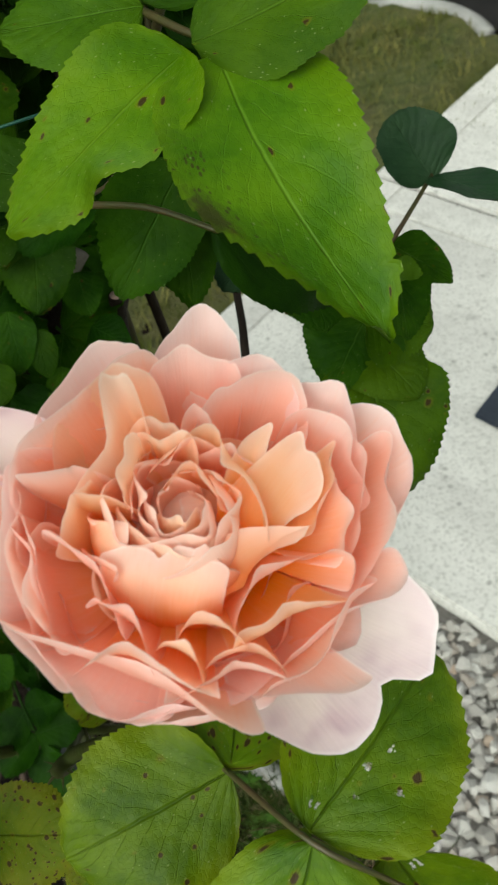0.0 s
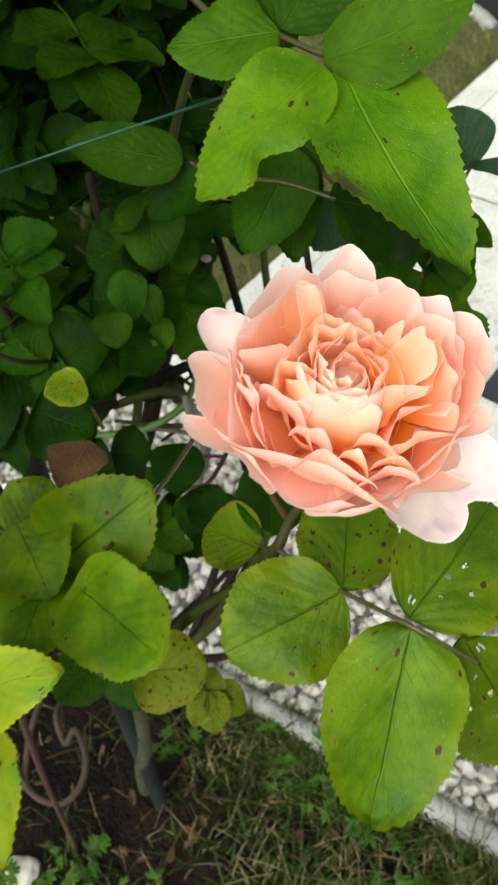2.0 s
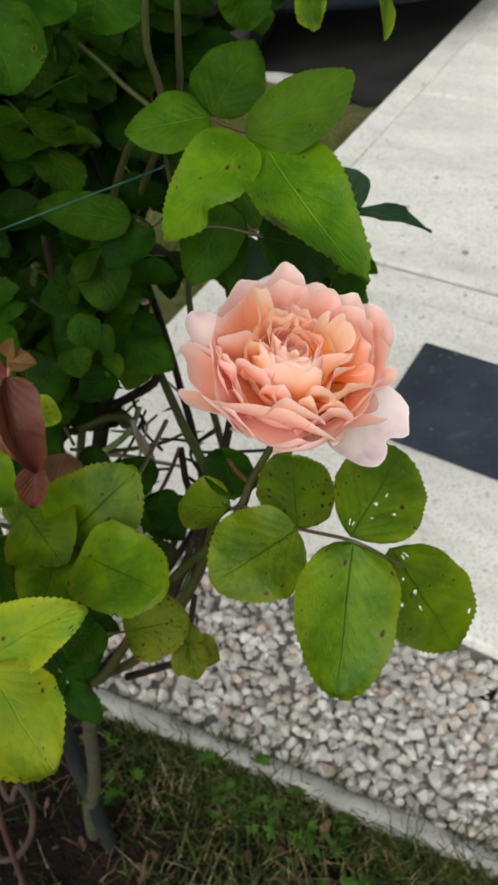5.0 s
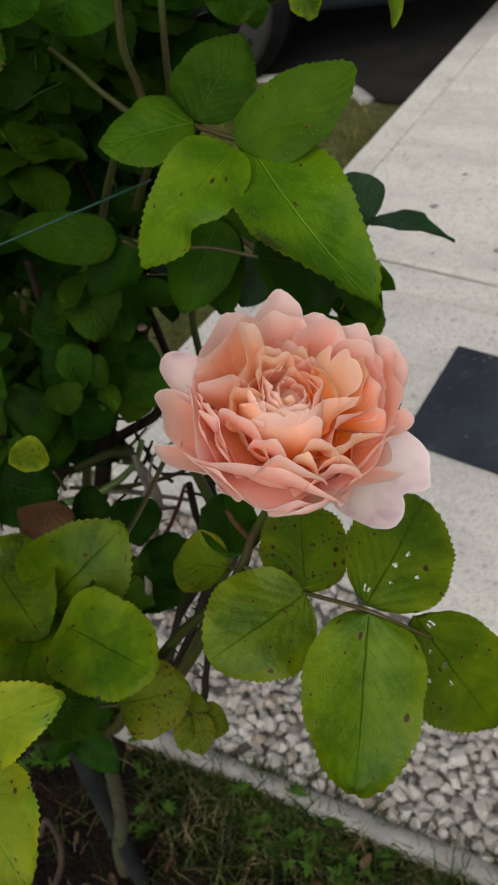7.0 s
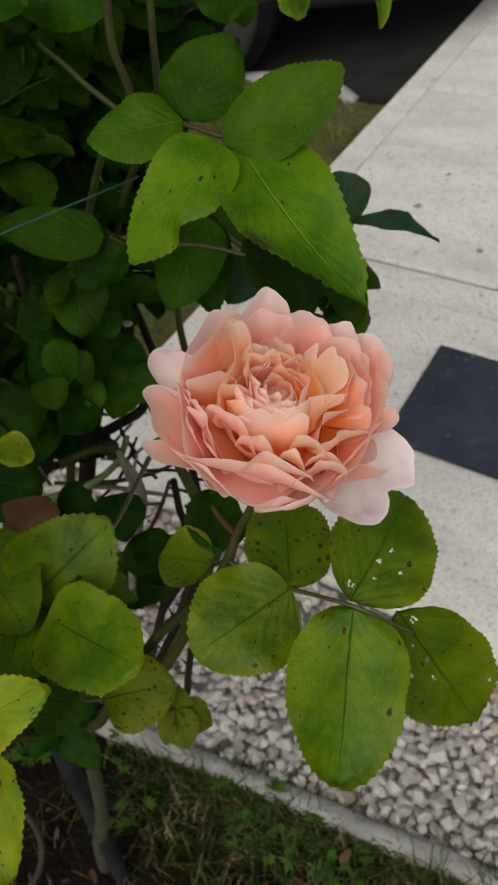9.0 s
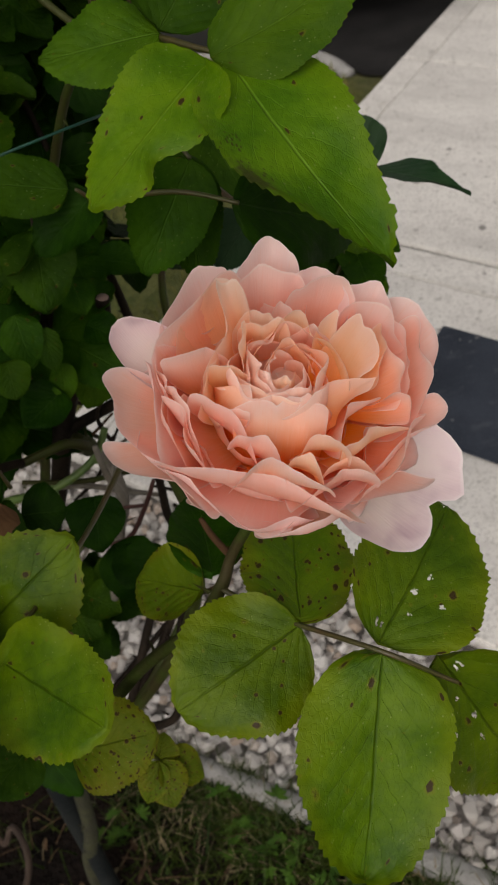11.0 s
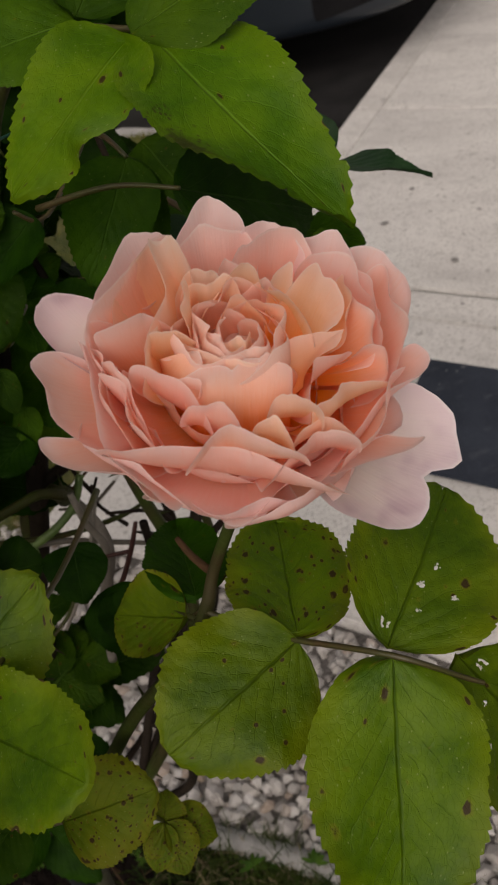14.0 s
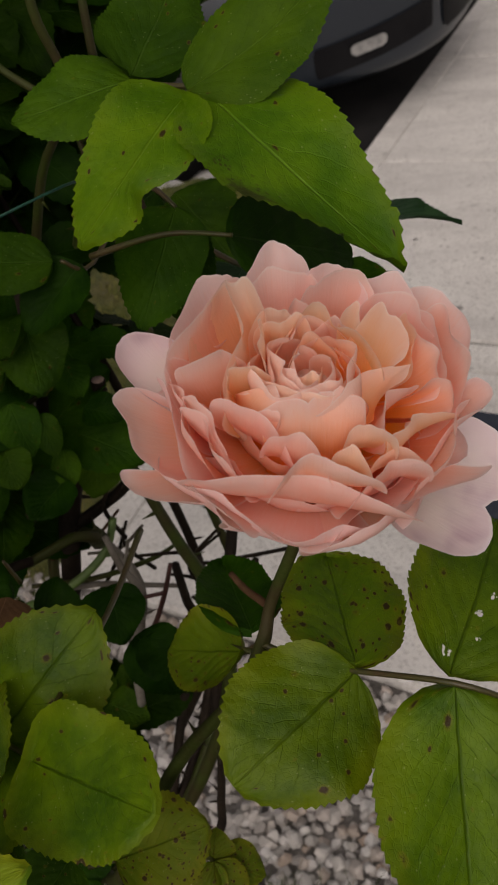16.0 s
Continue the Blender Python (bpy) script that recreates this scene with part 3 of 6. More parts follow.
# Petals
def petal_grid(left, crest, right, foot=(0.006, -0.025), swell=None, lift=None, sharp=2.2, lip=0.0, ruffle=0.0008, nick=0.0, flop=0.0, over=None, faz=None, wide=0.0045, round_off=0.34, ext=0.40, seed=0):
    """One petal in the bloom's own space. Its rim runs from left over crest to right, each an azimuth, a radius and a height;
    from a narrow foot it first spreads to the rim's radius times swell, then rises. sharp rounds the rim, lip rolls it outward.
    faz: the azimuth of the foot, where it stands aside; over: the same for a petal that arches over the heart, wide its half width there."""
    rng = random.Random(seed)
    rows, cols = 20, 28
    lt, ct, rt = (Vector((r * math.cos(radians(az)), r * math.sin(radians(az)), z)) for az, r, z in (left, crest, right))
    span = rt - lt
    ruffle *= 2.1 * min(1.0, span.length / 0.034)
    if faz is not None:
        er = Vector((math.cos(radians(faz)), math.sin(radians(faz)), 0))
    elif over is None:
        mid = (lt + rt + 2 * ct) / 4
        er = Vector((mid.x, mid.y, 0))
        er = er.normalized() if er.length > 0.002 else Vector((math.cos(radians(crest[0])), math.sin(radians(crest[0])), 0))
    else:
        er = Vector((math.cos(radians(over)), math.sin(radians(over)), 0))
    # petals of the front cup inward, those of the back flare
    swell = 1.04 - 0.13 * er.y if swell is None else swell
    lift = 0.32 - 0.16 * er.y if lift is None else lift
    et = Vector((span.x, span.y, 0))
    et = (et - er * et.dot(er) * (0.5 if over is None else 1.0)).normalized()
    # spread the shoulders along the row
    lt, rt = lt + et * ((lt - ct).dot(et) * ext * 1.15), rt + et * ((rt - ct).dot(et) * ext * 1.15)
    span = rt - lt
    base = er * foot[0] + Vector((0, 0, foot[1]))
    ph = [rng.uniform(0, 6.28) for _ in range(7)]
    freq = rng.uniform(1.5, 2.6)
    lean = rng.uniform(-0.24, 0.24)
    drift = Vector((seed % 97, seed % 89, seed % 83))
    verts, uvs, faces = [], [], []
    for j in range(cols + 1):
        t = math.sin((2 * j / cols - 1) * math.pi / 2)
        rim = ct + span * (t / 2) + ((lt + rt) / 2 - ct) * abs(t) ** (sharp + 0.5)
        radial = Vector((rim.x, rim.y, 0))
        out = radial.normalized() if radial.length > 0.004 and over is None else er
        start = base + et * (t * wide) - er * ((0.0015 if over is None else wide * 0.35) * t * t)
        # round shoulders, small scallops and an odd nick along the rim
        q = abs(t + lean * (1 - t * t))
        reach = 1.0 - round_off * (1 - math.sqrt(max(0.0, 1 - min(1.0, q) ** 3.0)))
        reach -= 0.014 * math.sin(t * 4.4 + ph[4]) + 0.030 * noise.noise((t * 3.2, ph[5], 0.5)) + 0.012 * noise.noise((t * 9.0, ph[6], 1.5)) + nick * math.exp(-((t - 0.25 * math.sin(ph[6])) * 7) ** 2)
        flat = Vector((rim.x, rim.y, 0)) * swell
        hub = Vector((start.x, start.y, 0))
        if over is None:
            ctrl = hub + (flat - hub) * (1.0 if swell >= 0.9 else swell + 0.1)
            ctrl.z = start.z + (rim.z - start.z) * lift
        else:
            ctrl = hub * 1.06
            ctrl.z = start.z + (rim.z - start.z) * lift
        for i in range(rows + 1):
            s = (i / rows) * reach
            q = 1 - s
            p = start * (q * q) + ctrl * (2 * q * s) + rim * (s * s)
            k = max(0.0, (i / rows - 0.62) / 0.38)
            wave = ruffle * s * s * (1.1 * math.sin(t * freq * 2 + ph[0]) + 0.7 * math.sin(t * 5.2 + ph[1] + s) * k + 0.4 * k * math.sin(t * 8.0 + ph[2]))
            wave += 0.0003 * math.sin(s * 6.0 + t * 3.0 + ph[3]) * s
            roll = (lip * (0.6 + 0.4 * math.sin(t * 3 + ph[3])) - 0.0002) * k * k
            wave += s * (0.0012 * noise.noise(p * 95.0 + drift) + 0.0005 * noise.noise(p * 260.0 + drift))
            p = p + out * (wave + roll) + Vector((0, 0, 0.45 * wave * math.sin(t * 2 + ph[3]) - 0.5 * abs(roll) - flop * k * k))
            verts.append(p)
            uvs.append((t * 0.5 + 0.5, i / rows))
    for j in range(cols):
        for i in range(rows):
            n = j * (rows + 1) + i
            faces.append((n, n + rows + 1, n + rows + 2, n + 1))
    return verts, faces, uvs


def petal(bloom, left, crest, right, kind, label="", **shape):
    seed = int(crest[0] * 131 + crest[1] * 900070 + left[1] * 1300001 + right[0] * 17) % 65537
    v, f, uv = petal_grid(left, crest, right, seed=seed, **shape)
    return mesh_object("petal", v, f, PETAL[kind], bloom, label, uv)


def ring_petal(bloom, az, r, z, width, kind, rng, label="", **shape):
    """A petal set square to the bloom's axis, its width taken along the rim."""
    turn = math.degrees(width / max(abs(r), 0.006))
    drop = width * 0.30
    left = (az - turn, r * rng.uniform(0.88, 1.0), z - drop * rng.uniform(0.6, 1.2))
    right = (az + turn, r * rng.uniform(0.88, 1.0), z - drop * rng.uniform(0.6, 1.2))
    return petal(bloom, left, (az, r, z), right, kind, label, **shape)


def bloom_stand(bush, at, axis, right, label, size=1.0):
    """The green cup under a bloom, with its five sepals; petals are tied to it. Its own z is the bloom's axis."""
    z = Vector(axis).normalized()
    x = (Vector(right) - z * Vector(right).dot(z)).normalized()
    y = z.cross(x)
    verts, faces = tube_data([(0, 0, -0.046), (0, 0, -0.040), (0, 0, -0.034), (0, 0, -0.027), (0, 0, -0.024)], [0.0022, 0.0045, 0.0058, 0.0052, 0.003], 12)
    for k in range(5):
        a = 2 * math.pi * k / 5 + 0.3
        d = Vector((math.cos(a), math.sin(a), 0))
        v, f, _ = leaf_grid(d * 0.004 + Vector((0, 0, -0.031)), d * 0.021 + Vector((0, 0, -0.040)), 0.008, (0, 0, 1), rows=8, cols=4)
        n = len(verts)
        verts += v
        faces += [tuple(i + n for i in q) for q in f]
    ob = mesh_object("bloom", verts, faces, SEPAL, bush, label)
    ob.matrix_basis = Matrix.Translation(at) @ Matrix((x, y, z)).transposed().to_4x4() @ Matrix.Scale(size, 4)
    return ob

# Ground, road, slabs and gravel
PATH_TURN = 44.5   # the slabs' long way, in degrees from x
ALONG = Vector((math.cos(radians(PATH_TURN)), math.sin(radians(PATH_TURN)), 0))
ACROSS = Vector((math.cos(radians(-52)), math.sin(radians(-52)), 0))
CORNER = Vector((-0.195, 1.343, 0))   # the slabs' near left corner


def on_path(a, b, z=0.0):
    """A place a metres along the slabs from their near corner and b across."""
    p = CORNER + ALONG * a + ACROSS * b
    return Vector((p.x, p.y, z))


def sheet(name, x0, y0, x1, y1, z, step, rough, material, label, seed, keep=None):
    """A gently uneven sheet of ground."""
    nx, ny = max(1, round((x1 - x0) / step)), max(1, round((y1 - y0) / step))
    verts = [(x0 + (x1 - x0) * i / nx, y0 + (y1 - y0) * j / ny, 0) for j in range(ny + 1) for i in range(nx + 1)]
    verts = [(x, y, z + rough * noise.fractal((x * 6 + seed, y * 6, seed), 0.8, 2.2, 5)) for x, y, _ in verts]
    faces = []
    for j in range(ny):
        for i in range(nx):
            if keep is None or keep(x0 + (x1 - x0) * (i + 0.5) / nx, y0 + (y1 - y0) * (j + 0.5) / ny):
                a = j * (nx + 1) + i
                faces.append((a, a + 1, a + nx + 2, a + nx + 1))
    ob = mesh_object(name, verts, faces, material)
    return tagged(ob, label, name.split("_")[0], kind="structure")


# the wide ground to the horizon
mesh_object("ground", [(-400, -400, -0.062), (400, -400, -0.062), (400, 400, -0.062), (-400, 400, -0.062)], [(0, 1, 2, 3)], LAWN)
tagged(bpy.data.objects["ground"], "rough thin lawn that reaches far out", "ground", kind="structure")
EDGE_A, EDGE_B = Vector((-0.62, 1.053, 0)), Vector((0.86, -0.308, 0))   # the edging strip's two ends


sheet("soil", -2.0, -1.2, 1.2, 2.4, -0.035, 0.03, 0.016, SOIL, "brown garden soil under the rose bush, darkened for its shade", 3.0)
gravel_bed = mesh_object("gravel_bed", [tuple(EDGE_A + Vector((0, 0, -0.026))), tuple(EDGE_B + Vector((0, 0, -0.026))), tuple(on_path(-0.02, 1.9, -0.026)), tuple(on_path(0.05, -0.45, -0.026))], [(0, 1, 2, 3)], GRIT)
tagged(gravel_bed, "grey grit bed under the loose gravel", "gravel bed", kind="structure")
lawn = sheet("lawn", -3.4, 1.2, 1.45, 4.4, -0.02, 0.05, 0.018, LAWN, "patchy grass strip with bare earth beside the slabs", 8.0, lambda x, y: (Vector((x, y, 0)) - CORNER).dot(ACROSS) < 0.05 and (Vector((x, y, 0)) - Vector((0.93, 3.0, 0))).dot(Vector((0.6, 0.8, 0))) < 0.0)
road = mesh_object("road", [(-30.0, 26.0, -0.012), (0.793, 3.13, -0.012), (0.98, 2.93, -0.012), (1.05, 2.68, -0.012), (1.6, 2.2, -0.012), (32.0, -4.0, -0.012), (32.0, 30.0, -0.012), (0.0, 60.0, -0.012)], [tuple(range(8))], ASPHALT)
tagged(road, "worn dark asphalt road", "road", kind="structure")

# kerb between the grass strip and the road
kerb = tube("kerb", [(-3.0, 5.5, -0.02), (0.2, 3.50, -0.02), (0.793, 3.13, -0.02), (0.905, 3.03, -0.02), (0.963, 2.95, -0.02), (1.0, 2.83, -0.02), (1.015, 2.74, -0.03)], 0.028, KERB, sides=8)
tagged(kerb, "pale concrete kerb that curves round the grass", "kerb", kind="structure")

# slabs
path = new("path")
tagged(path, "off-white cast stone slabs with grimy joints", "path", kind="structure")


def laid(name, a0, a1, b0, b1, top, depth, material, parent, bevel=0.004):
    """A flat piece laid along the slabs' two ways."""
    mid = on_path((a0 + a1) / 2, (b0 + b1) / 2, top - depth)
    bm = bmesh.new()
    foot = [bm.verts.new(on_path(a, b, top - depth) - mid) for a, b in ((a0, b0), (a0, b1), (a1, b1), (a1, b0))]
    head = [bm.verts.new(v.co + Vector((0, 0, depth))) for v in foot]
    bm.faces.new(head)
    bm.faces.new(foot[::-1])
    for k in range(4):
        bm.faces.new((foot[k], foot[(k + 1) % 4], head[(k + 1) % 4], head[k]))
    bmesh.ops.recalc_face_normals(bm, faces=bm.faces[:])
    bmesh.ops.bevel(bm, geom=bm.edges[:], offset=bevel, segments=2, affect="EDGES")
    ob = part(name, bm, material, parent)
    ob.location = mid
    return ob


ROWS_A = (0.0, 0.833, 0.949, 1.95, 2.95, 3.95, 6.2)
GAPS = (0.002, 0.0025, 0.0062, 0.0035, 0.003, 0.003, 0.003)   # half of each joint
for k in range(6):
    laid("slab", ROWS_A[k] + GAPS[k] * 0.8, ROWS_A[k + 1] - GAPS[k + 1] * 0.8, 0.0, 0.10, 0.0005, 0.07, SLAB, path)
    for j in range(3):
        laid("slab", ROWS_A[k] + GAPS[k], ROWS_A[k + 1] - GAPS[k + 1], 0.1003 + 1.3 * j, 0.100 + 1.3 * (j + 1), -0.001 * ((k + j) % 2), 0.07, SLAB, path)

# grime in the joints and a few trodden-in spots
bed = laid("joint_bed", 0.01, 6.1, 0.01, 3.9, -0.011, 0.05, GRIT, path, 0.002)
for _x, _y, _s in ((0.90, 1.918, 0.013), (0.943, 1.628, 0.012), (1.048, 2.036, 0.010), (0.80, 1.70, 0.006), (1.12, 1.80, 0.007), (0.86, 1.45, 0.006)):
    _r = random.Random(int(_x * 1000))
    _ring = [Vector((_x + _s * _r.uniform(0.6, 1.1) * math.cos(_k * 0.524), _y + _s * _r.uniform(0.6, 1.1) * math.sin(_k * 0.524), 0.0045)) for _k in range(12)]
    mesh_object("dirt_spot", _ring + [Vector((_x, _y, 0.0055))], [(_k, (_k + 1) % 12, 12) for _k in range(12)], DIRT, path)

# the dark mat on the first slabs
mat = laid("floor_mat", 0.359, 0.685, 0.647, 1.28, 0.012, 0.010, MAT_DARK, None, 0.003)
tagged(mat, "dark slate-grey rubber mat on the pale slabs", "mat")

# edging strip
_d = EDGE_B - EDGE_A
_count = 60
_v, _f = [], []
for _k in range(_count + 1):
    _p = EDGE_A + _d * (_k / _count)
    _n = Vector((-_d.y, _d.x, 0)).normalized()
    for _w, _z in ((-0.018, -0.06), (-0.017, -0.008), (-0.011, 0.002), (0.0, 0.004), (0.011, 0.002), (0.017, -0.008), (0.018, -0.06)):
        _j = 0.0045 * noise.noise((_k * 0.6, _w * 90, 2.0))
        _v.append(_p + _n * (_w + _j) + Vector((0, 0, _z + _j - 0.008)))
for _k in range(_count):
    for _j in range(6):
        _a = _k * 7 + _j
        _f.append((_a, _a + 7, _a + 8, _a + 1))
edging = mesh_object("edging", _v, _f, EDGING)
tagged(edging, "weathered grey concrete edging strip beside the gravel", "edging", kind="structure")

# The rose bush: canes and blooms
bush = new("rose_bush")
bush.location = (-0.2, 0.44, -0.03)
tagged(bush, "leafy rose bush with two peach-pink double blooms, tied to a post", "rose bush")


def cane(points, radii, material=None, label=""):
    if not isinstance(radii, (list, tuple)):
        radii = [radii] * len(points)
    verts, faces = tube_data(points, radii)
    rng = random.Random(int(abs(points[0][0] * 1e4) + abs(points[0][2] * 1e3)))
    for a, b, r in zip(points, points[1:], radii):
        a, b = Vector(a), Vector(b)
        for _ in range(round((b - a).length / 0.045) if r > 0.002 else 0):
            at = a.lerp(b, rng.random())
            side = (b - a).normalized().orthogonal()
            side.rotate(Matrix.Rotation(rng.uniform(0, 6.28), 3, (b - a).normalized()))
            long = rng.uniform(0.004, 0.007)
            n = len(verts)
            w = (b - a).normalized() * 0.0016
            s = side.cross((b - a).normalized()) * 0.0008
            verts += [at + side * r * 0.7 + w, at + side * r * 0.7 - w, at + side * r * 0.7 + s, at + side * r * 0.7 - s, at + side * (r + long) + w * 1.2]
            faces += [(n, n + 2, n + 4), (n + 2, n + 1, n + 4), (n + 1, n + 3, n + 4), (n + 3, n, n + 4)]
    return mesh_object("cane", verts, faces, material or BARK, bush, label)


cane([(0.053, 0.050, 1.052), (0.044, 0.058, 1.028), (0.034, 0.066, 1.003), (0.027, 0.064, 0.990), (0.013, 0.068, 0.967), (-0.013, 0.084, 0.930), (-0.046, 0.120, 0.850), (-0.095, 0.21, 0.68), (-0.128, 0.30, 0.55), (-0.135, 0.325, 0.515)], [0.0020, 0.0018, 0.0019, 0.0025, 0.0024, 0.0026, 0.0032, 0.0044, 0.005, 0.005], None, "green flowering cane, brown at its joints")
cane([(0.028, 0.091, 0.998), (0.030, 0.082, 0.997), (0.034, 0.067, 1.000)], [0.0010, 0.0013, 0.0015], TWIG, "short brown dead stub")
cane([(-0.158, 0.058, 1.050), (-0.165, 0.075, 1.02), (-0.17, 0.12, 0.93), (-0.175, 0.22, 0.70), (-0.15, 0.30, 0.55), (-0.135, 0.325, 0.515)], [0.0023, 0.0024, 0.003, 0.0042, 0.005, 0.005])
cane([(0.012, 0.335, 0.96), (0.014, 0.325, 0.91), (0.021, 0.262, 0.882), (0.026, 0.195, 0.866), (0.000, 0.20, 0.78), (-0.06, 0.25, 0.64), (-0.115, 0.31, 0.54), (-0.135, 0.325, 0.515)], [0.002, 0.003, 0.0034, 0.0036, 0.004, 0.0044, 0.005, 0.005])
cane([(0.004, 0.40, 1.08), (0.02, 0.36, 0.98), (0.027, 0.349, 0.935), (0.032, 0.346, 0.855), (0.030, 0.325, 0.751), (-0.01, 0.29, 0.68), (-0.060, 0.252, 0.64)], [0.0015, 0.002, 0.0028, 0.003, 0.0032, 0.0036, 0.004], BARK_DARK)
cane([(0.060, 0.375, 1.08), (0.058, 0.345, 0.97), (0.052, 0.335, 0.925), (0.053, 0.334, 0.845), (0.053, 0.322, 0.754), (0.025, 0.31, 0.70), (-0.03, 0.265, 0.66), (-0.060, 0.252, 0.64)], [0.0015, 0.002, 0.0026, 0.003, 0.0032, 0.0035, 0.0036, 0.004])
cane([(0.072, 0.325, 1.07), (0.075, 0.28, 0.95), (0.060, 0.25, 0.90), (0.036, 0.222, 0.862), (0.012, 0.22, 0.80), (0.0, 0.205, 0.775)], [0.0015, 0.002, 0.003, 0.0034, 0.0038, 0.004], BARK_DARK)
cane([(-0.02, 0.305, 0.87), (-0.009, 0.286, 0.847), (-0.011, 0.271, 0.832), (-0.027, 0.263, 0.805), (-0.04, 0.28, 0.74)], [0.002, 0.003, 0.0034, 0.003, 0.003], BARK_GREY, "grey dead branch")
cane([(-0.10, 0.32, 0.825), (-0.05, 0.29, 0.850), (-0.02, 0.285, 0.867), (-0.006, 0.29, 0.885)], [0.003, 0.0028, 0.0026, 0.0022], SEPAL, "green side shoot")
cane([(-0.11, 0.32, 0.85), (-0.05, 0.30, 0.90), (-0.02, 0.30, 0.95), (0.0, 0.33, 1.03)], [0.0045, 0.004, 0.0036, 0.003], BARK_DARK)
cane([(-0.03, 0.31, 0.945), (-0.005, 0.315, 0.975), (0.004, 0.318, 0.985)], [0.004, 0.0042, 0.0045], BARK_GREY, "sawn-off cane with a pale cut end")
cane([(0.09, 0.33, 1.22), (0.075, 0.315, 1.13), (0.068, 0.33, 1.085), (0.03, 0.37, 1.0), (-0.06, 0.38, 0.8), (-0.12, 0.35, 0.58), (-0.135, 0.325, 0.515)], [0.0018, 0.002, 0.0022, 0.003, 0.004, 0.004, 0.005])
cane([(-0.135, 0.325, 0.515), (-0.158, 0.345, 0.40), (-0.19, 0.385, 0.22), (-0.225, 0.42, 0.08), (-0.245, 0.44, -0.04)], [0.0055, 0.0075, 0.0085, 0.0105, 0.012], MOSSY, "old mossy green-brown main stem")
for _k in range(7):
    _r = random.Random(70 + _k)
    _x, _z = _r.uniform(-0.03, 0.06), _r.uniform(0.78, 0.92)
    _y = 0.30 + _r.uniform(-0.03, 0.06)
    cane([(_x, _y, _z), (_x + _r.uniform(-0.03, 0.03), _y + 0.01, _z - 0.025), (_x + _r.uniform(-0.05, 0.05), _y + 0.02, _z - 0.06)], [0.0009, 0.0013, 0.0016], BARK_DARK)
cane([(0.050, 0.262, 1.112), (0.030, 0.30, 1.08), (0.0, 0.34, 1.0)], [0.0018, 0.0022, 0.003])
cane([(-0.30, 0.50, 1.15), (-0.27, 0.49, 0.9), (-0.22, 0.43, 0.65), (-0.15, 0.34, 0.52), (-0.135, 0.325, 0.515)], [0.003, 0.004, 0.005, 0.005, 0.005], BARK_DARK)
cane([(0.06, 0.25, 0.845), (0.03, 0.27, 0.80), (0.02, 0.33, 0.70), (-0.03, 0.36, 0.6)], [0.002, 0.003, 0.0035, 0.004], BARK_DARK)
cane([(0.02, 0.33, 0.76), (0.045, 0.36, 0.68), (0.02, 0.40, 0.58), (-0.06, 0.37, 0.53), (-0.135, 0.325, 0.515)], [0.0016, 0.0022, 0.0026, 0.003, 0.004], BARK_DARK)

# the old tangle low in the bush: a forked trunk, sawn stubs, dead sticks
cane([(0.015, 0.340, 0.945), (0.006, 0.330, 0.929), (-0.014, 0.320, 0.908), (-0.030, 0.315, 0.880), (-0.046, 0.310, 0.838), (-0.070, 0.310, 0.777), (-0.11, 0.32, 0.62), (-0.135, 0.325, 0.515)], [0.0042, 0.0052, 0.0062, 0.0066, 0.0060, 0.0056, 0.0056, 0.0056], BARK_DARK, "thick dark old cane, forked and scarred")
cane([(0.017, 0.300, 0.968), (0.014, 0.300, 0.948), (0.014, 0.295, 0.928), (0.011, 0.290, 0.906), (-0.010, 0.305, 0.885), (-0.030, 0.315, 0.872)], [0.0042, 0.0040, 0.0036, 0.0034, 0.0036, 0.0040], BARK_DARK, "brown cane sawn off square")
cane([(0.0169, 0.2999, 0.9672), (0.0171, 0.2998, 0.9686)], [0.0036, 0.0034], DRY_CUT, "pale pinkish cut face of a cane")
cane([(-0.101, 0.250, 0.908), (-0.082, 0.250, 0.909), (-0.066, 0.255, 0.909), (-0.054, 0.260, 0.904)], [0.0030, 0.0030, 0.0028, 0.0026], BARK_DARK)
cane([(-0.057, 0.260, 0.903), (-0.040, 0.265, 0.902), (-0.028, 0.270, 0.899), (-0.018, 0.280, 0.884), (-0.026, 0.305, 0.872)], [0.0026, 0.0028, 0.0030, 0.0036, 0.0036], BARK, "green side branch with a swollen joint")
cane([(-0.0175, 0.279, 0.889), (-0.0185, 0.281, 0.883), (-0.0200, 0.284, 0.877)], [0.0030, 0.0062, 0.0040], MOSSY, "gnarled knot where old canes were cut")
cane([(-0.014, 0.270, 0.891), (-0.013, 0.265, 0.870), (-0.009, 0.260, 0.853), (-0.017, 0.260, 0.823), (-0.022, 0.268, 0.80)], [0.0018, 0.0022, 0.0024, 0.0022, 0.0018], BARK_GREY, "grey dead branch")
cane([(0.013, 0.240, 0.879), (0.004, 0.240, 0.861), (-0.011, 0.245, 0.834), (-0.024, 0.250, 0.827)], [0.0012, 0.0016, 0.0016, 0.0012], TWIG_RED, "dark red thin twig")
cane([(0.004, 0.240, 0.861), (-0.010, 0.243, 0.862), (-0.020, 0.248, 0.858)], [0.0012, 0.0011, 0.0009], TWIG_RED)
cane([(0.016, 0.270, 0.850), (0.014, 0.270, 0.820), (0.012, 0.280, 0.782), (-0.02, 0.29, 0.70), (-0.060, 0.252, 0.64)], [0.0026, 0.0028, 0.0030, 0.0034, 0.004], BARK_DARK)
cane([(-0.061, 0.300, 0.844), (-0.033, 0.300, 0.835), (-0.007, 0.300, 0.818), (0.017, 0.300, 0.802)], [0.0016, 0.0019, 0.0018, 0.0014], BARK_GREY)
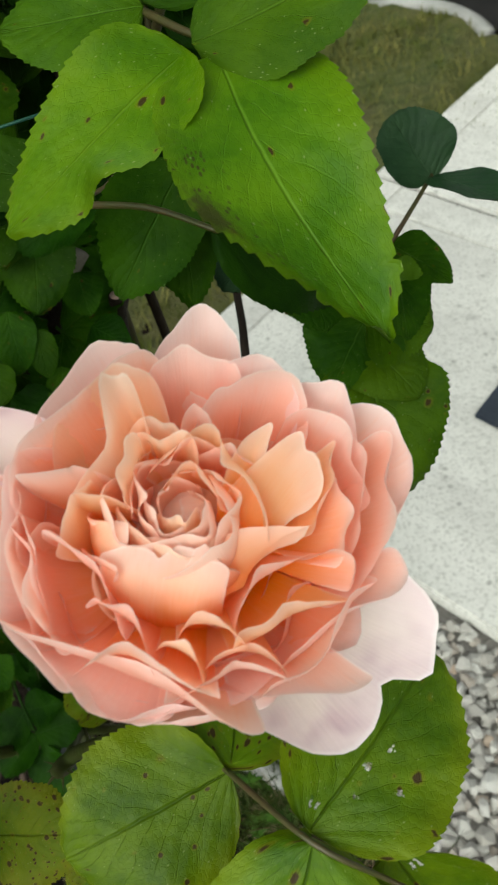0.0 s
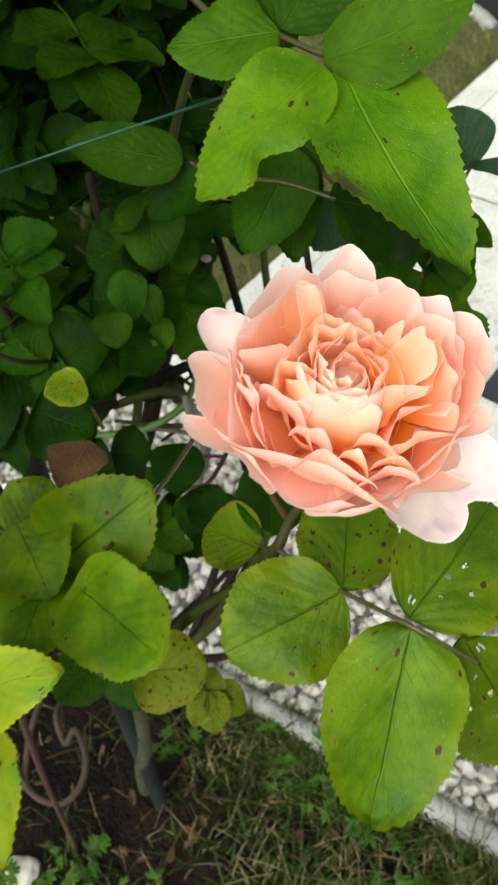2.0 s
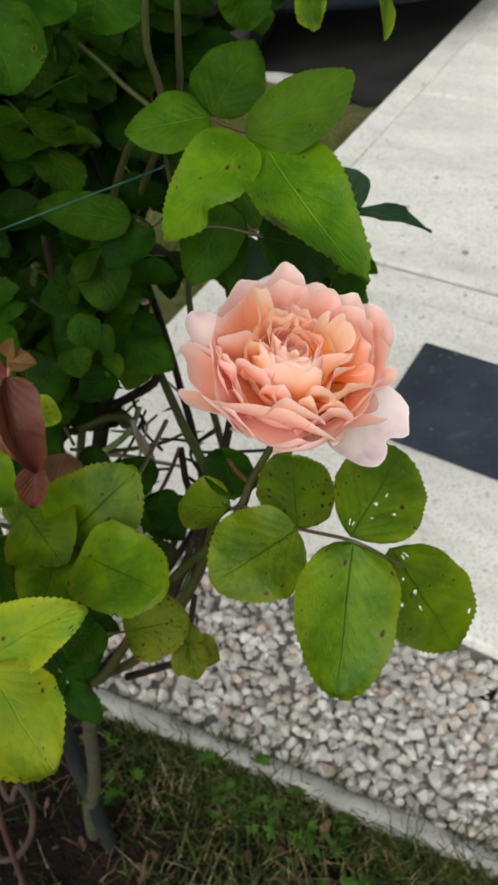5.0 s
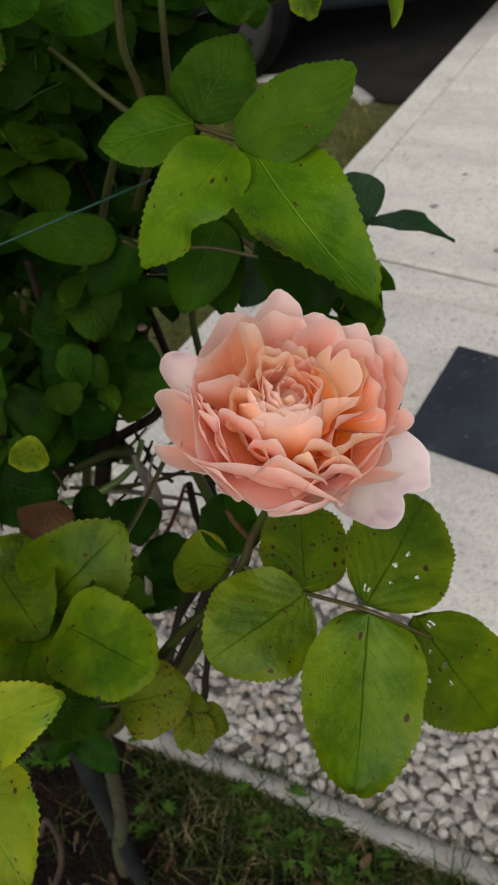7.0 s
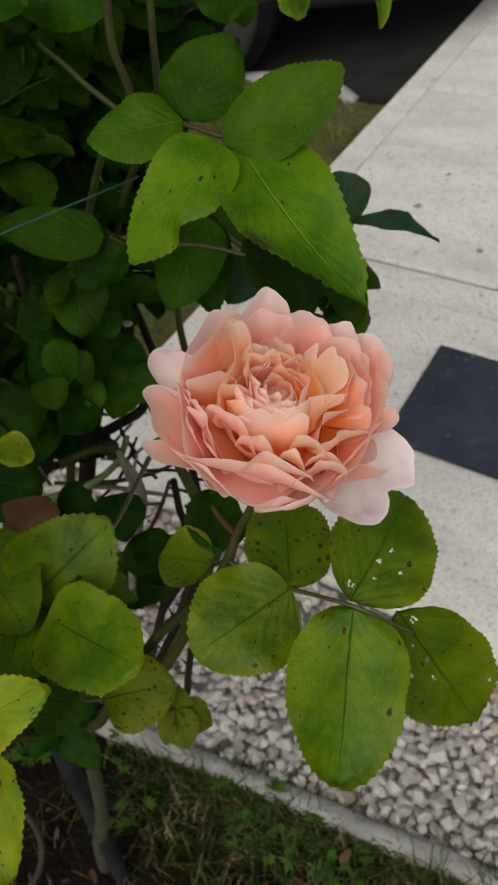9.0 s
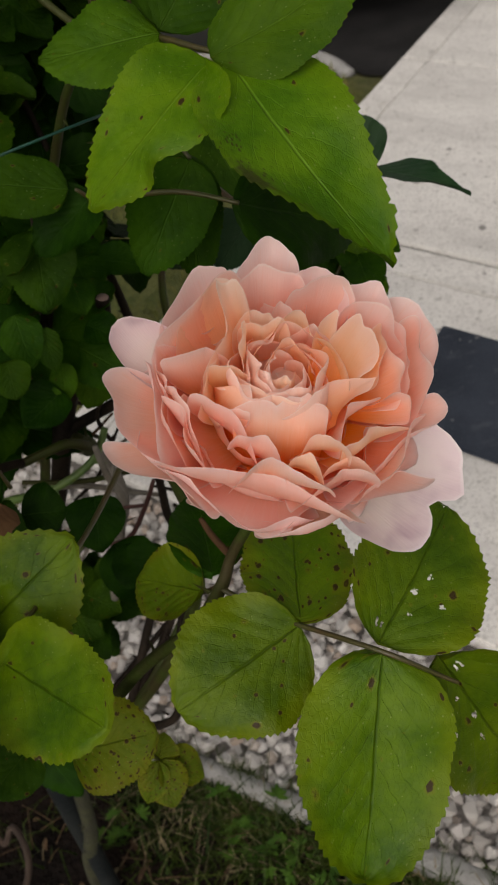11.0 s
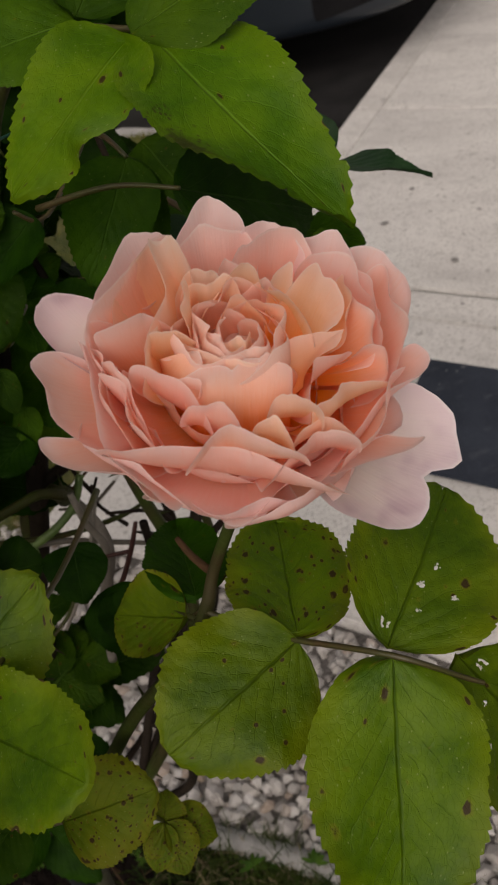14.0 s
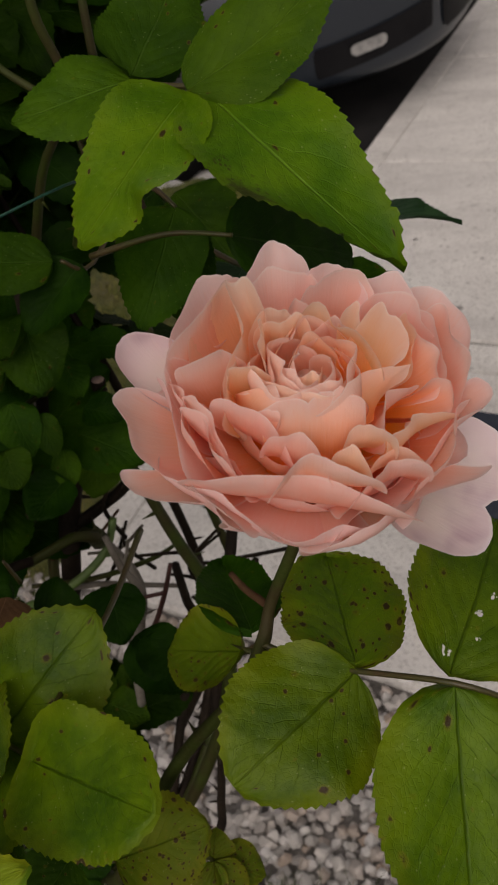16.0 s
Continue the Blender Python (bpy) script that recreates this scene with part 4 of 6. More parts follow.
cane([(-0.066, 0.292, 0.861), (-0.030, 0.288, 0.850), (0.004, 0.292, 0.842), (0.022, 0.300, 0.838)], [0.0014, 0.0018, 0.0016, 0.0012], BARK)
cane([(-0.049, 0.360, 0.985), (-0.067, 0.360, 0.945), (-0.086, 0.360, 0.910), (-0.12, 0.35, 0.80), (-0.14, 0.33, 0.60)], [0.0034, 0.0036, 0.0038, 0.0042, 0.005], BARK)
cane([(0.052, 0.240, 1.190), (0.047, 0.245, 1.156), (0.050, 0.250, 1.132), (0.049, 0.250, 1.103)], [0.0018, 0.0019, 0.0019, 0.0018], BARK, "smooth green upright shoot")
cane([(0.014, 0.275, 1.155), (0.024, 0.270, 1.143), (0.032, 0.265, 1.132), (0.046, 0.252, 1.118)], [0.0013, 0.0015, 0.0016, 0.0016], BARK)
cane([(-0.005, 0.200, 0.759), (-0.017, 0.220, 0.692), (-0.033, 0.240, 0.627), (-0.09, 0.30, 0.54)], [0.0024, 0.0030, 0.0034, 0.0040], BARK_DARK)
for _k in range(16):
    _r = random.Random(170 + _k)
    _x, _z, _y = _r.uniform(-0.10, 0.02), _r.uniform(0.78, 0.97), _r.uniform(0.29, 0.37)
    _d = Vector((_r.uniform(-1, 1), _r.uniform(-0.3, 0.3), _r.uniform(-0.7, 0.7))).normalized() * _r.uniform(0.04, 0.09)
    cane([(_x, _y, _z), (_x + _d.x * 0.5, _y + _d.y * 0.5 - 0.004, _z + _d.z * 0.5 - 0.006), (_x + _d.x, _y + _d.y, _z + _d.z)], [0.0011, 0.0014, 0.0010], _r.choice((BARK_DARK, TWIG, BARK_GREY, BARK)))

# the full bloom
bloom = bloom_stand(bush, (0.057, 0.042, 1.0935), (0.073, -0.38, 0.92), (0.985, -0.118, -0.127), "full double peach-pink bloom with ruffled petals", 0.965)
def full_bloom(bloom):
    """The petals of a full double bloom, from the rim to the heart."""
    # outer ring
    petal(bloom, (100, 0.0366, -0.0020), (84, 0.0457, 0.0000), (74, 0.0370, -0.0010), "outer", sharp=1.7, lip=0.001)
    petal(bloom, (148, 0.0337, 0.0010), (115, 0.0405, 0.0030), (106, 0.0334, 0.0020), "outer", sharp=1.8)
    petal(bloom, (77, 0.0345, 0.0010), (65, 0.0367, 0.0010), (48, 0.0341, 0.0000), "outer", ruffle=0.0012)
    petal(bloom, (53, 0.0340, -0.0020), (43, 0.0411, -0.0020), (27, 0.0394, -0.0030), "outer")
    petal(bloom, (35, 0.0378, -0.0010), (18, 0.0479, -0.0060), (350, 0.0354, -0.0090), "outer", sharp=2.6, lip=0.001)
    petal(bloom, (287, 0.0346, -0.0060), (331, 0.0394, -0.0060), (351, 0.0434, -0.0050), "outer", sharp=3.0, swell=1.05, ext=0.08, round_off=0.22)
    petal(bloom, (252, 0.0379, -0.0140), (292, 0.0380, -0.0100), (318, 0.0491, -0.0060), "outer", "broad front guard petal with a folded edge", sharp=2.8, swell=0.92, ruffle=0.001, ext=0.06, round_off=0.2)
    petal(bloom, (256, 0.0366, -0.0140), (208, 0.0417, -0.0120), (189, 0.0505, -0.0070), "outer", sharp=2.8, swell=0.95, ext=0.06, round_off=0.2)
    petal(bloom, (213, 0.0364, -0.0080), (181, 0.0458, -0.0030), (165, 0.0426, 0.0020), "outer", sharp=2.8, swell=0.95, ext=0.12)
    petal(bloom, (256, 0.0373, -0.0120), (230, 0.0394, -0.0060), (212, 0.0364, 0.0000), "outer", sharp=2.4, swell=0.98)
    # second ring
    petal(bloom, (226, 0.0396, -0.0060), (200, 0.0367, 0.0000), (170, 0.0364, 0.0040), "outer", sharp=2.6, swell=0.98)
    petal(bloom, (102, 0.0304, 0.0020), (81, 0.0353, 0.0020), (69, 0.0280, 0.0020), "middle", ruffle=0.0008)
    petal(bloom, (170, 0.0323, 0.0060), (138, 0.0320, 0.0070), (107, 0.0335, 0.0060), "middle", sharp=2.2)
    petal(bloom, (189, 0.0321, 0.0050), (169, 0.0330, 0.0050), (154, 0.0323, 0.0060), "middle", sharp=2.2)
    petal(bloom, (214, 0.0368, 0.0020), (191, 0.0328, 0.0040), (172, 0.0327, 0.0050), "middle", sharp=2.4)
    petal(bloom, (221, 0.0336, 0.0040), (200, 0.0302, 0.0060), (188, 0.0320, 0.0060), "middle", sharp=2.4)
    petal(bloom, (280, 0.0368, -0.0040), (244, 0.0321, 0.0040), (214, 0.0375, 0.0030), "middle", "long front petal, coral outside and apricot within", sharp=2.8, ruffle=0.0007)
    petal(bloom, (272, 0.0348, 0.0000), (290, 0.0327, 0.0030), (298, 0.0376, 0.0000), "middle", sharp=2.2, ruffle=0.001)
    petal(bloom, (300, 0.0369, -0.0030), (322, 0.0373, -0.0030), (337, 0.0369, -0.0030), "middle", sharp=2.4)
    petal(bloom, (41, 0.0313, -0.0010), (33, 0.0364, -0.0010), (13, 0.0387, -0.0030), "middle", ruffle=0.0014)
    petal(bloom, (351, 0.0326, -0.0030), (16, 0.0390, -0.0030), (28, 0.0386, -0.0020), "middle", sharp=2.4)
    petal(bloom, (68, 0.0137, 0.0040), (65, 0.0317, 0.0030), (40, 0.0312, 0.0010), "middle", "deep cup at the back", sharp=2.6)
    petal(bloom, (341, 0.0336, -0.0040), (5, 0.0429, -0.0050), (21, 0.0436, -0.0030), "middle", sharp=2.6)
    # ruffled folds between the rim and the heart
    petal(bloom, (150, 0.0284, 0.0060), (123, 0.0325, 0.0070), (106, 0.0274, 0.0070), "inner", sharp=2.2)
    petal(bloom, (173, 0.0188, 0.0110), (121, 0.0228, 0.0150), (116, 0.0155, 0.0130), "inner", "tall ruffled petal with a pale crest", sharp=1.9, lip=0.002, ruffle=0.0026, nick=0.08, foot=(0.009, -0.016), swell=0.9)
    petal(bloom, (171, 0.0105, 0.0080), (145, 0.0122, 0.0110), (126, 0.0172, 0.0130), "inner", sharp=2.0, foot=(0.012, -0.012), ruffle=0.0014, swell=0.8)
    petal(bloom, (117, 0.0158, 0.0090), (94, 0.0126, 0.0080), (74, 0.0084, 0.0070), "inner", foot=(0.01, -0.014), ruffle=0.0016, lip=0.0012)
    petal(bloom, (124, 0.0178, 0.0090), (104, 0.0177, 0.0090), (93, 0.0115, 0.0080), "inner", foot=(0.01, -0.016), ruffle=0.0014)
    petal(bloom, (70, 0.0114, 0.0050), (49, 0.0142, 0.0060), (34, 0.0175, 0.0040), "middle", foot=(0.01, -0.014), lip=0.0015, ruffle=0.0008)
    petal(bloom, (90, 0.0168, 0.0050), (78, 0.0210, 0.0050), (66, 0.0136, 0.0050), "middle", foot=(0.01, -0.016))
    petal(bloom, (167, 0.0312, 0.0100), (166, 0.0249, 0.0110), (159, 0.0184, 0.0110), "middle", sharp=2.4, foot=(0.01, -0.018), ruffle=0.0012)
    petal(bloom, (178, 0.0194, 0.0090), (176, 0.0156, 0.0090), (180, 0.0103, 0.0080), "inner", sharp=3.0, foot=(0.012, -0.012), ruffle=0.0008)
    petal(bloom, (195, 0.0248, 0.0080), (185, 0.0207, 0.0090), (169, 0.0184, 0.0100), "inner", foot=(0.012, -0.014), ruffle=0.0012)
    petal(bloom, (219, 0.0327, 0.0040), (195, 0.0290, 0.0070), (185, 0.0302, 0.0070), "middle", sharp=2.2, foot=(0.009, -0.02))
    petal(bloom, (223, 0.0335, 0.0040), (205, 0.0303, 0.0060), (190, 0.0269, 0.0080), "middle", sharp=2.4, foot=(0.009, -0.02), ruffle=0.0012)
    petal(bloom, (237, 0.0244, 0.0060), (208, 0.0210, 0.0080), (197, 0.0260, 0.0080), "middle", "pointed pink petal beside the heart", sharp=2.4, foot=(0.013, -0.016), ruffle=0.0008)
    petal(bloom, (226, 0.0188, 0.0060), (224, 0.0173, 0.0070), (207, 0.0202, 0.0070), "middle", foot=(0.013, -0.014))
    petal(bloom, (256, 0.0290, 0.0080), (242, 0.0226, 0.0080), (231, 0.0243, 0.0070), "middle", foot=(0.013, -0.016), ruffle=0.0012, lip=0.001)
    petal(bloom, (275, 0.0342, 0.0070), (259, 0.0297, 0.0090), (244, 0.0333, 0.0070), "middle", sharp=2.2, foot=(0.012, -0.018), ruffle=0.0012, lip=0.0012)
    petal(bloom, (275, 0.0329, 0.0060), (273, 0.0269, 0.0080), (264, 0.0284, 0.0080), "inner", sharp=2.0, foot=(0.013, -0.016))
    # the broad apricot faces of the east side, leaning out
    petal(bloom, (26, 0.0173, 0.0040), (27, 0.0298, 0.0020), (4, 0.0278, -0.0020), "inner", "broad smooth apricot petal", sharp=3.0, wide=0.007, swell=0.5, lift=0.7, ruffle=0.0007, ext=0.12, round_off=0.2, foot=(0.0150, -0.003), faz=340)
    petal(bloom, (34, 0.0114, 0.0050), (45, 0.0228, 0.0040), (30, 0.0228, 0.0020), "inner", sharp=2.4, wide=0.003, swell=0.5, lift=0.5, ext=0.1, foot=(0.0117, -0.002), faz=4)
    petal(bloom, (324, 0.0117, 0.0030), (350, 0.0216, 0.0020), (348, 0.0277, -0.0020), "inner", "broad smooth apricot petal", sharp=2.8, wide=0.008, swell=0.5, lift=0.7, ruffle=0.0008, ext=0.15, round_off=0.2, foot=(0.0179, -0.003), faz=285)
    petal(bloom, (358, 0.0266, -0.0020), (11, 0.0304, 0.0000), (23, 0.0352, -0.0010), "inner", foot=(0.014, -0.012), ruffle=0.001)
    petal(bloom, (348, 0.0322, -0.0030), (3, 0.0323, -0.0010), (11, 0.0317, -0.0010), "middle", foot=(0.014, -0.014), ruffle=0.0012, lip=0.001)
    petal(bloom, (296, 0.0285, 0.0050), (314, 0.0218, 0.0050), (338, 0.0285, 0.0010), "middle", sharp=2.6, foot=(0.014, -0.012), swell=0.95, lift=0.3, ext=0.2)
    petal(bloom, (338, 0.0284, 0.0000), (345, 0.0331, -0.0020), (336, 0.0347, -0.0040), "middle", foot=(0.013, -0.014))
    petal(bloom, (293, 0.0294, 0.0070), (287, 0.0228, 0.0080), (270, 0.0239, 0.0040), "inner", "apricot petal with a curled edge", sharp=2.2, foot=(0.009, -0.016), lip=0.0018, ruffle=0.0006, ext=0.12)
    petal(bloom, (330, 0.0364, -0.0030), (312, 0.0287, 0.0030), (293, 0.0289, 0.0060), "inner", sharp=2.6, foot=(0.01, -0.018), ruffle=0.0008, ext=0.2)
    petal(bloom, (299, 0.0366, -0.0010), (293, 0.0296, 0.0020), (279, 0.0321, 0.0020), "inner", foot=(0.01, -0.018))
    # the heart, a swirl of crumpled petals one within another
    for k in range(13):
        a, r, z = 60 + 137.5 * k, 0.0142 - 0.00084 * k, 0.0082 - 0.00010 * k
        petal(bloom, (a - 82, r * 1.12, z - 0.0012), (a - 8, r * 0.98, z + 0.0012 * math.cos(2.3 * k)), (a + 78, r * 0.70, z - 0.0016), "core" if k % 4 else "inner", foot=(r * 0.55, -0.015), swell=1.28, lift=0.50, lip=-0.0012, ruffle=0.0011, nick=0.05 * (k % 2), ext=0.04, round_off=0.2, wide=0.004)
    petal(bloom, (217, 0.0124, 0.0040), (198, 0.0112, 0.0050), (199, 0.0175, 0.0030), "core", sharp=2.4, foot=(0.019, -0.014), lift=1.08, over=198, wide=0.008, ruffle=0.0008)
    petal(bloom, (299, 0.0130, 0.0040), (259, 0.0088, 0.0050), (217, 0.0134, 0.0040), "core", "broad notched petal over the heart", sharp=3.6, foot=(0.0215, -0.017), lift=1.06, over=257, wide=0.0115, nick=0.1, ruffle=0.0011, round_off=0.2)
    petal(bloom, (297, 0.0132, 0.0040), (297, 0.0098, 0.0050), (273, 0.0101, 0.0040), "core", foot=(0.018, -0.014), lift=1.08, over=295, wide=0.006)


# plainer petals that fill the rows between
def fill_rows(bloom):
    """Rows of petals round the axis; the west side stands higher than the east."""
    rng = random.Random(31)
    for count, r, z, slope, w, kind, foot, lift, wavy in ((9, 0.0370, -0.0120, 0.003, 0.0200, "outer", (0.006, -0.026), 0.15, 0.0008), (8, 0.0290, -0.0090, 0.004, 0.0180, "middle", (0.006, -0.025), 0.2, 0.0010), (7, 0.0215, -0.0080, 0.004, 0.0150, "inner", (0.008, -0.022), 0.25, 0.0014)):
        first = rng.uniform(0, 60)
        for k in range(count):
            az = first + 360 * k / count + rng.uniform(-9, 9)
            ring_petal(bloom, az, r * rng.uniform(0.95, 1.04), z + slope * math.cos(radians(az - 190)) + rng.uniform(-0.0012, 0.0012), w * rng.uniform(0.85, 1.15), kind, rng, foot=foot, lift=lift, ruffle=wavy * rng.uniform(0.7, 1.3), lip=rng.uniform(0.0, 0.0012), ext=0.15)
    # the whorl that closes the heart
    for k in range(9):
        az = 40 * k + rng.uniform(-8, 8)
        rim = rng.uniform(0.0005, 0.0035)
        petal(bloom, (az - 75, rim + 0.004, -0.0055), (az + 180, 0.004 - rim, -0.0045 + rng.uniform(-0.0008, 0.0008)), (az + 75, rim + 0.004, -0.0055), "core", foot=(0.0125, -0.011), lift=1.1, over=az, wide=0.008, ruffle=0.0008, ext=0.2)


# hanging pale guard petals
petal(bloom, (290, 0.0460, -0.0190), (324, 0.0575, -0.0350), (352, 0.0560, -0.0290), "pale", "blush-white drooping guard petal, torn at its edge", swell=0.62, lift=0.85, ext=0.05, sharp=3.0, round_off=0.26, nick=0.09, ruffle=0.0010, foot=(0.012, -0.027), wide=0.009, faz=324)
petal(bloom, (166, 0.0426, 0.0020), (155, 0.0472, 0.0040), (143, 0.0352, 0.0020), "pale", "blush-white outer petal", ext=0.15, sharp=2.6, swell=0.9, lift=0.3)
full_bloom(bloom)
fill_rows(bloom)


def second_bloom():
    """The other bloom, which looks out to the front, its pale guard petals to the side."""
    rng = random.Random(11)
    b = bloom_stand(bush, (-0.166, 0.046, 1.090), (-0.05, -0.60, 0.80), (0.52, 0.60, 0.42), "full double apricot bloom, paler at its rim", 0.92)
    full_bloom(b)
    fill_rows(b)
    for k in range(9):
        ring_petal(b, 40 * k + rng.uniform(-8, 8), 0.0455 * rng.uniform(0.96, 1.04), -0.0060, 0.0210, "outer", rng, lift=0.35, ruffle=0.0012)
    petal(b, (300, 0.0400, -0.0100), (322, 0.0640, -0.0160), (342, 0.0420, -0.0100), "pale", "blush-white pointed guard petal", sharp=1.4, swell=0.8, lift=0.55, wide=0.007, ruffle=0.0014)
    petal(b, (328, 0.0430, -0.0080), (352, 0.0540, -0.0120), (18, 0.0420, -0.0060), "pale", sharp=2.6, swell=0.8, lift=0.5, wide=0.007)
    ring_petal(b, 40, 0.0450, -0.0060, 0.0180, "pale", rng, lift=0.4)


second_bloom()

# Leaves that can be told apart

# the leaf that stands over the bloom
spray = leaf(bush, [(0.050, 0.262, 1.112), (0.058, 0.225, 1.124), (0.066, 0.197, 1.130), (0.076, 0.177, 1.130), (0.086, 0.165, 1.129)], 0.0013, STALK, "five-part leaf above the bloom, one leaflet bitten")
leaflet(spray, (0.083, 0.166, 1.127), (0.111, 0.095, 1.080), 0.050, "scarred", bend=0.085, face=(0.16, -0.36, 0.90), droop=0.30, blunt=0.95, drip=0.11, fold=0.1, heart=0.9)
leaflet(spray, (0.074, 0.165, 1.128), (0.024, 0.126, 1.112), 0.036, "clean", bite=-0.55, droop=0.12, blunt=-0.2)
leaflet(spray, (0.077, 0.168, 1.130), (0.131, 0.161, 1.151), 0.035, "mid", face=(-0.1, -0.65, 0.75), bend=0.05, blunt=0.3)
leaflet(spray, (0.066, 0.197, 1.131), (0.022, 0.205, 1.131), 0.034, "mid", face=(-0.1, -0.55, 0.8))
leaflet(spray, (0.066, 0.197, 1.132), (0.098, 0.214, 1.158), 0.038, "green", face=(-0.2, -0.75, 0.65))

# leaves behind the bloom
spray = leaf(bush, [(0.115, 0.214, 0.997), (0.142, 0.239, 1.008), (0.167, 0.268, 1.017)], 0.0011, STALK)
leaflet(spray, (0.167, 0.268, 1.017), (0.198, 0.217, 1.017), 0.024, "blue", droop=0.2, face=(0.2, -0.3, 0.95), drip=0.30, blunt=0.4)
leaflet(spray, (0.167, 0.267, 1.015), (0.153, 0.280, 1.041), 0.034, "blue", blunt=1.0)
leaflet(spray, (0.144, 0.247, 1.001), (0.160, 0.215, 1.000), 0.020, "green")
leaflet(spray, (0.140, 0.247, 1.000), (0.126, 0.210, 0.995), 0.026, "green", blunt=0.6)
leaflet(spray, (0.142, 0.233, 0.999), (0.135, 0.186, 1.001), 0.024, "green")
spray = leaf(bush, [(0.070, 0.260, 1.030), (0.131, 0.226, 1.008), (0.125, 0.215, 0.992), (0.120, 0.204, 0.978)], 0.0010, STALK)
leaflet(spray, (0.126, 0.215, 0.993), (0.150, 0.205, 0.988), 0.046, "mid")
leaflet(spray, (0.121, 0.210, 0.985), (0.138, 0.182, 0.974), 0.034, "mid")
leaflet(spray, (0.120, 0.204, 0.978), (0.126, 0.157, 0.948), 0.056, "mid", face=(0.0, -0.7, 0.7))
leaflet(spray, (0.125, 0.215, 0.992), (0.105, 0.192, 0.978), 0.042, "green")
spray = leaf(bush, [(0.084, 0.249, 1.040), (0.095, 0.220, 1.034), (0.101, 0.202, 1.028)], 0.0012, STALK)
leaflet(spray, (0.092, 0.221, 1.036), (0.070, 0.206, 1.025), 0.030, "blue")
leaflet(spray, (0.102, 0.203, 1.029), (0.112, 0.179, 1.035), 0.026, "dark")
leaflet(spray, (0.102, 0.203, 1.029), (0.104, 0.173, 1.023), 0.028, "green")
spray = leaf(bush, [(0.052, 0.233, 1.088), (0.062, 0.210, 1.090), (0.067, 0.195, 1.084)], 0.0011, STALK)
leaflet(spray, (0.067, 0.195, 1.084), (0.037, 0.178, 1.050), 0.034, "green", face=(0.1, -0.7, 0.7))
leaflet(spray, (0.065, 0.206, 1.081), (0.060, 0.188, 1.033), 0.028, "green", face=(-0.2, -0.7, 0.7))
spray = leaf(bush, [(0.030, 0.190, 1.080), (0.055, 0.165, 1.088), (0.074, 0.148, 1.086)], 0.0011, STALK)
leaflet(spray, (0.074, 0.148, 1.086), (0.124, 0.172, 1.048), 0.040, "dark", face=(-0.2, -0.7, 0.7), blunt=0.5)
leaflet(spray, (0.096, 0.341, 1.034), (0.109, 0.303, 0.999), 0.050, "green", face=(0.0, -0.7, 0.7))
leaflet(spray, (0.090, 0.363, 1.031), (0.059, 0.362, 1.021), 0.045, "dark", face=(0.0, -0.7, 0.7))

# the leaf below the bloom
spray = leaf(bush, [(0.027, 0.063, 0.991), (0.038, 0.050, 0.988), (0.048, 0.037, 0.992), (0.067, 0.011, 1.003), (0.083, 0.004, 0.990), (0.088, 0.002, 0.986)], 0.0009, STALK, "pest-holed leaf below the bloom")
leaflet(spray, (0.067, 0.010, 1.002), (0.041, -0.029, 0.949), 0.050, "bright", droop=0.10, face=(0.0, -0.8, 0.6), blunt=0.45)
leaflet(spray, (0.067, 0.013, 1.004), (0.107, 0.050, 1.011), 0.046, "holed", face=(0.2, -0.55, 0.8), blunt=0.5)
leaflet(spray, (0.085, 0.012, 0.990), (0.110, -0.015, 0.927), 0.044, "holed", face=(-0.1, -0.6, 0.8), blunt=0.5)
leaflet(spray, (0.048, 0.037, 0.992), (0.001, 0.026, 0.984), 0.047, "bright", face=(-0.1, -0.6, 0.8), blunt=0.65)
leaflet(spray, (0.049, 0.039, 0.994), (0.061, 0.089, 0.987), 0.040, "spotted", face=(0.0, -0.65, 0.75), blunt=0.6)
spray = leaf(bush, [(0.026, 0.066, 0.988), (0.020, 0.070, 0.983)], 0.0010, STALK)
leaflet(spray, (0.022, 0.068, 0.985), (-0.002, 0.094, 0.974), 0.029, "spotted", blunt=0.6)
leaflet(spray, (0.026, 0.072, 0.990), (0.030, 0.133, 0.963), 0.030, "green", face=(0.0, -0.8, 0.6))

# the leaf beside it, to the west
spray = leaf(bush, [(-0.100, 0.128, 0.962), (-0.084, 0.110, 0.965), (-0.067, 0.093, 0.970), (-0.056, 0.075, 0.976)], 0.0011, STALK, "green leaf with a few brown spots")
leaflet(spray, (-0.066, 0.092, 0.972), (-0.019, 0.096, 1.003), 0.050, "bright", face=(-0.1, -0.75, 0.65), blunt=0.3)
leaflet(spray, (-0.055, 0.073, 0.976), (-0.022, 0.025, 0.991), 0.044, "bright", face=(0.0, -0.6, 0.8), blunt=0.7)
leaflet(spray, (-0.068, 0.092, 0.970), (-0.084, 0.046, 0.972), 0.036, "bright", blunt=0.5)
leaflet(spray, (-0.088, 0.115, 0.966), (-0.070, 0.136, 0.978), 0.034, "bright", blunt=0.5)
spray = leaf(bush, [(-0.060, 0.072, 0.912), (-0.050, 0.068, 0.914)], 0.0009, STALK)
leaflet(spray, (-0.050, 0.068, 0.914), (-0.014, 0.060, 0.920), 0.038, "blighted", face=(0.1, -0.6, 0.8), blunt=0.4, label='yellowing leaflet eaten by black spot')
leaflet(spray, (-0.062, 0.068, 0.928), (-0.082, 0.055, 0.923), 0.026, "green")
spray = leaf(bush, [(-0.025, 0.065, 0.908), (-0.019, 0.065, 0.890)], 0.0008, STALK)
leaflet(spray, (-0.019, 0.065, 0.890), (-0.003, 0.059, 0.874), 0.020, "blighted", label='small yellow-green spotted leaflet')
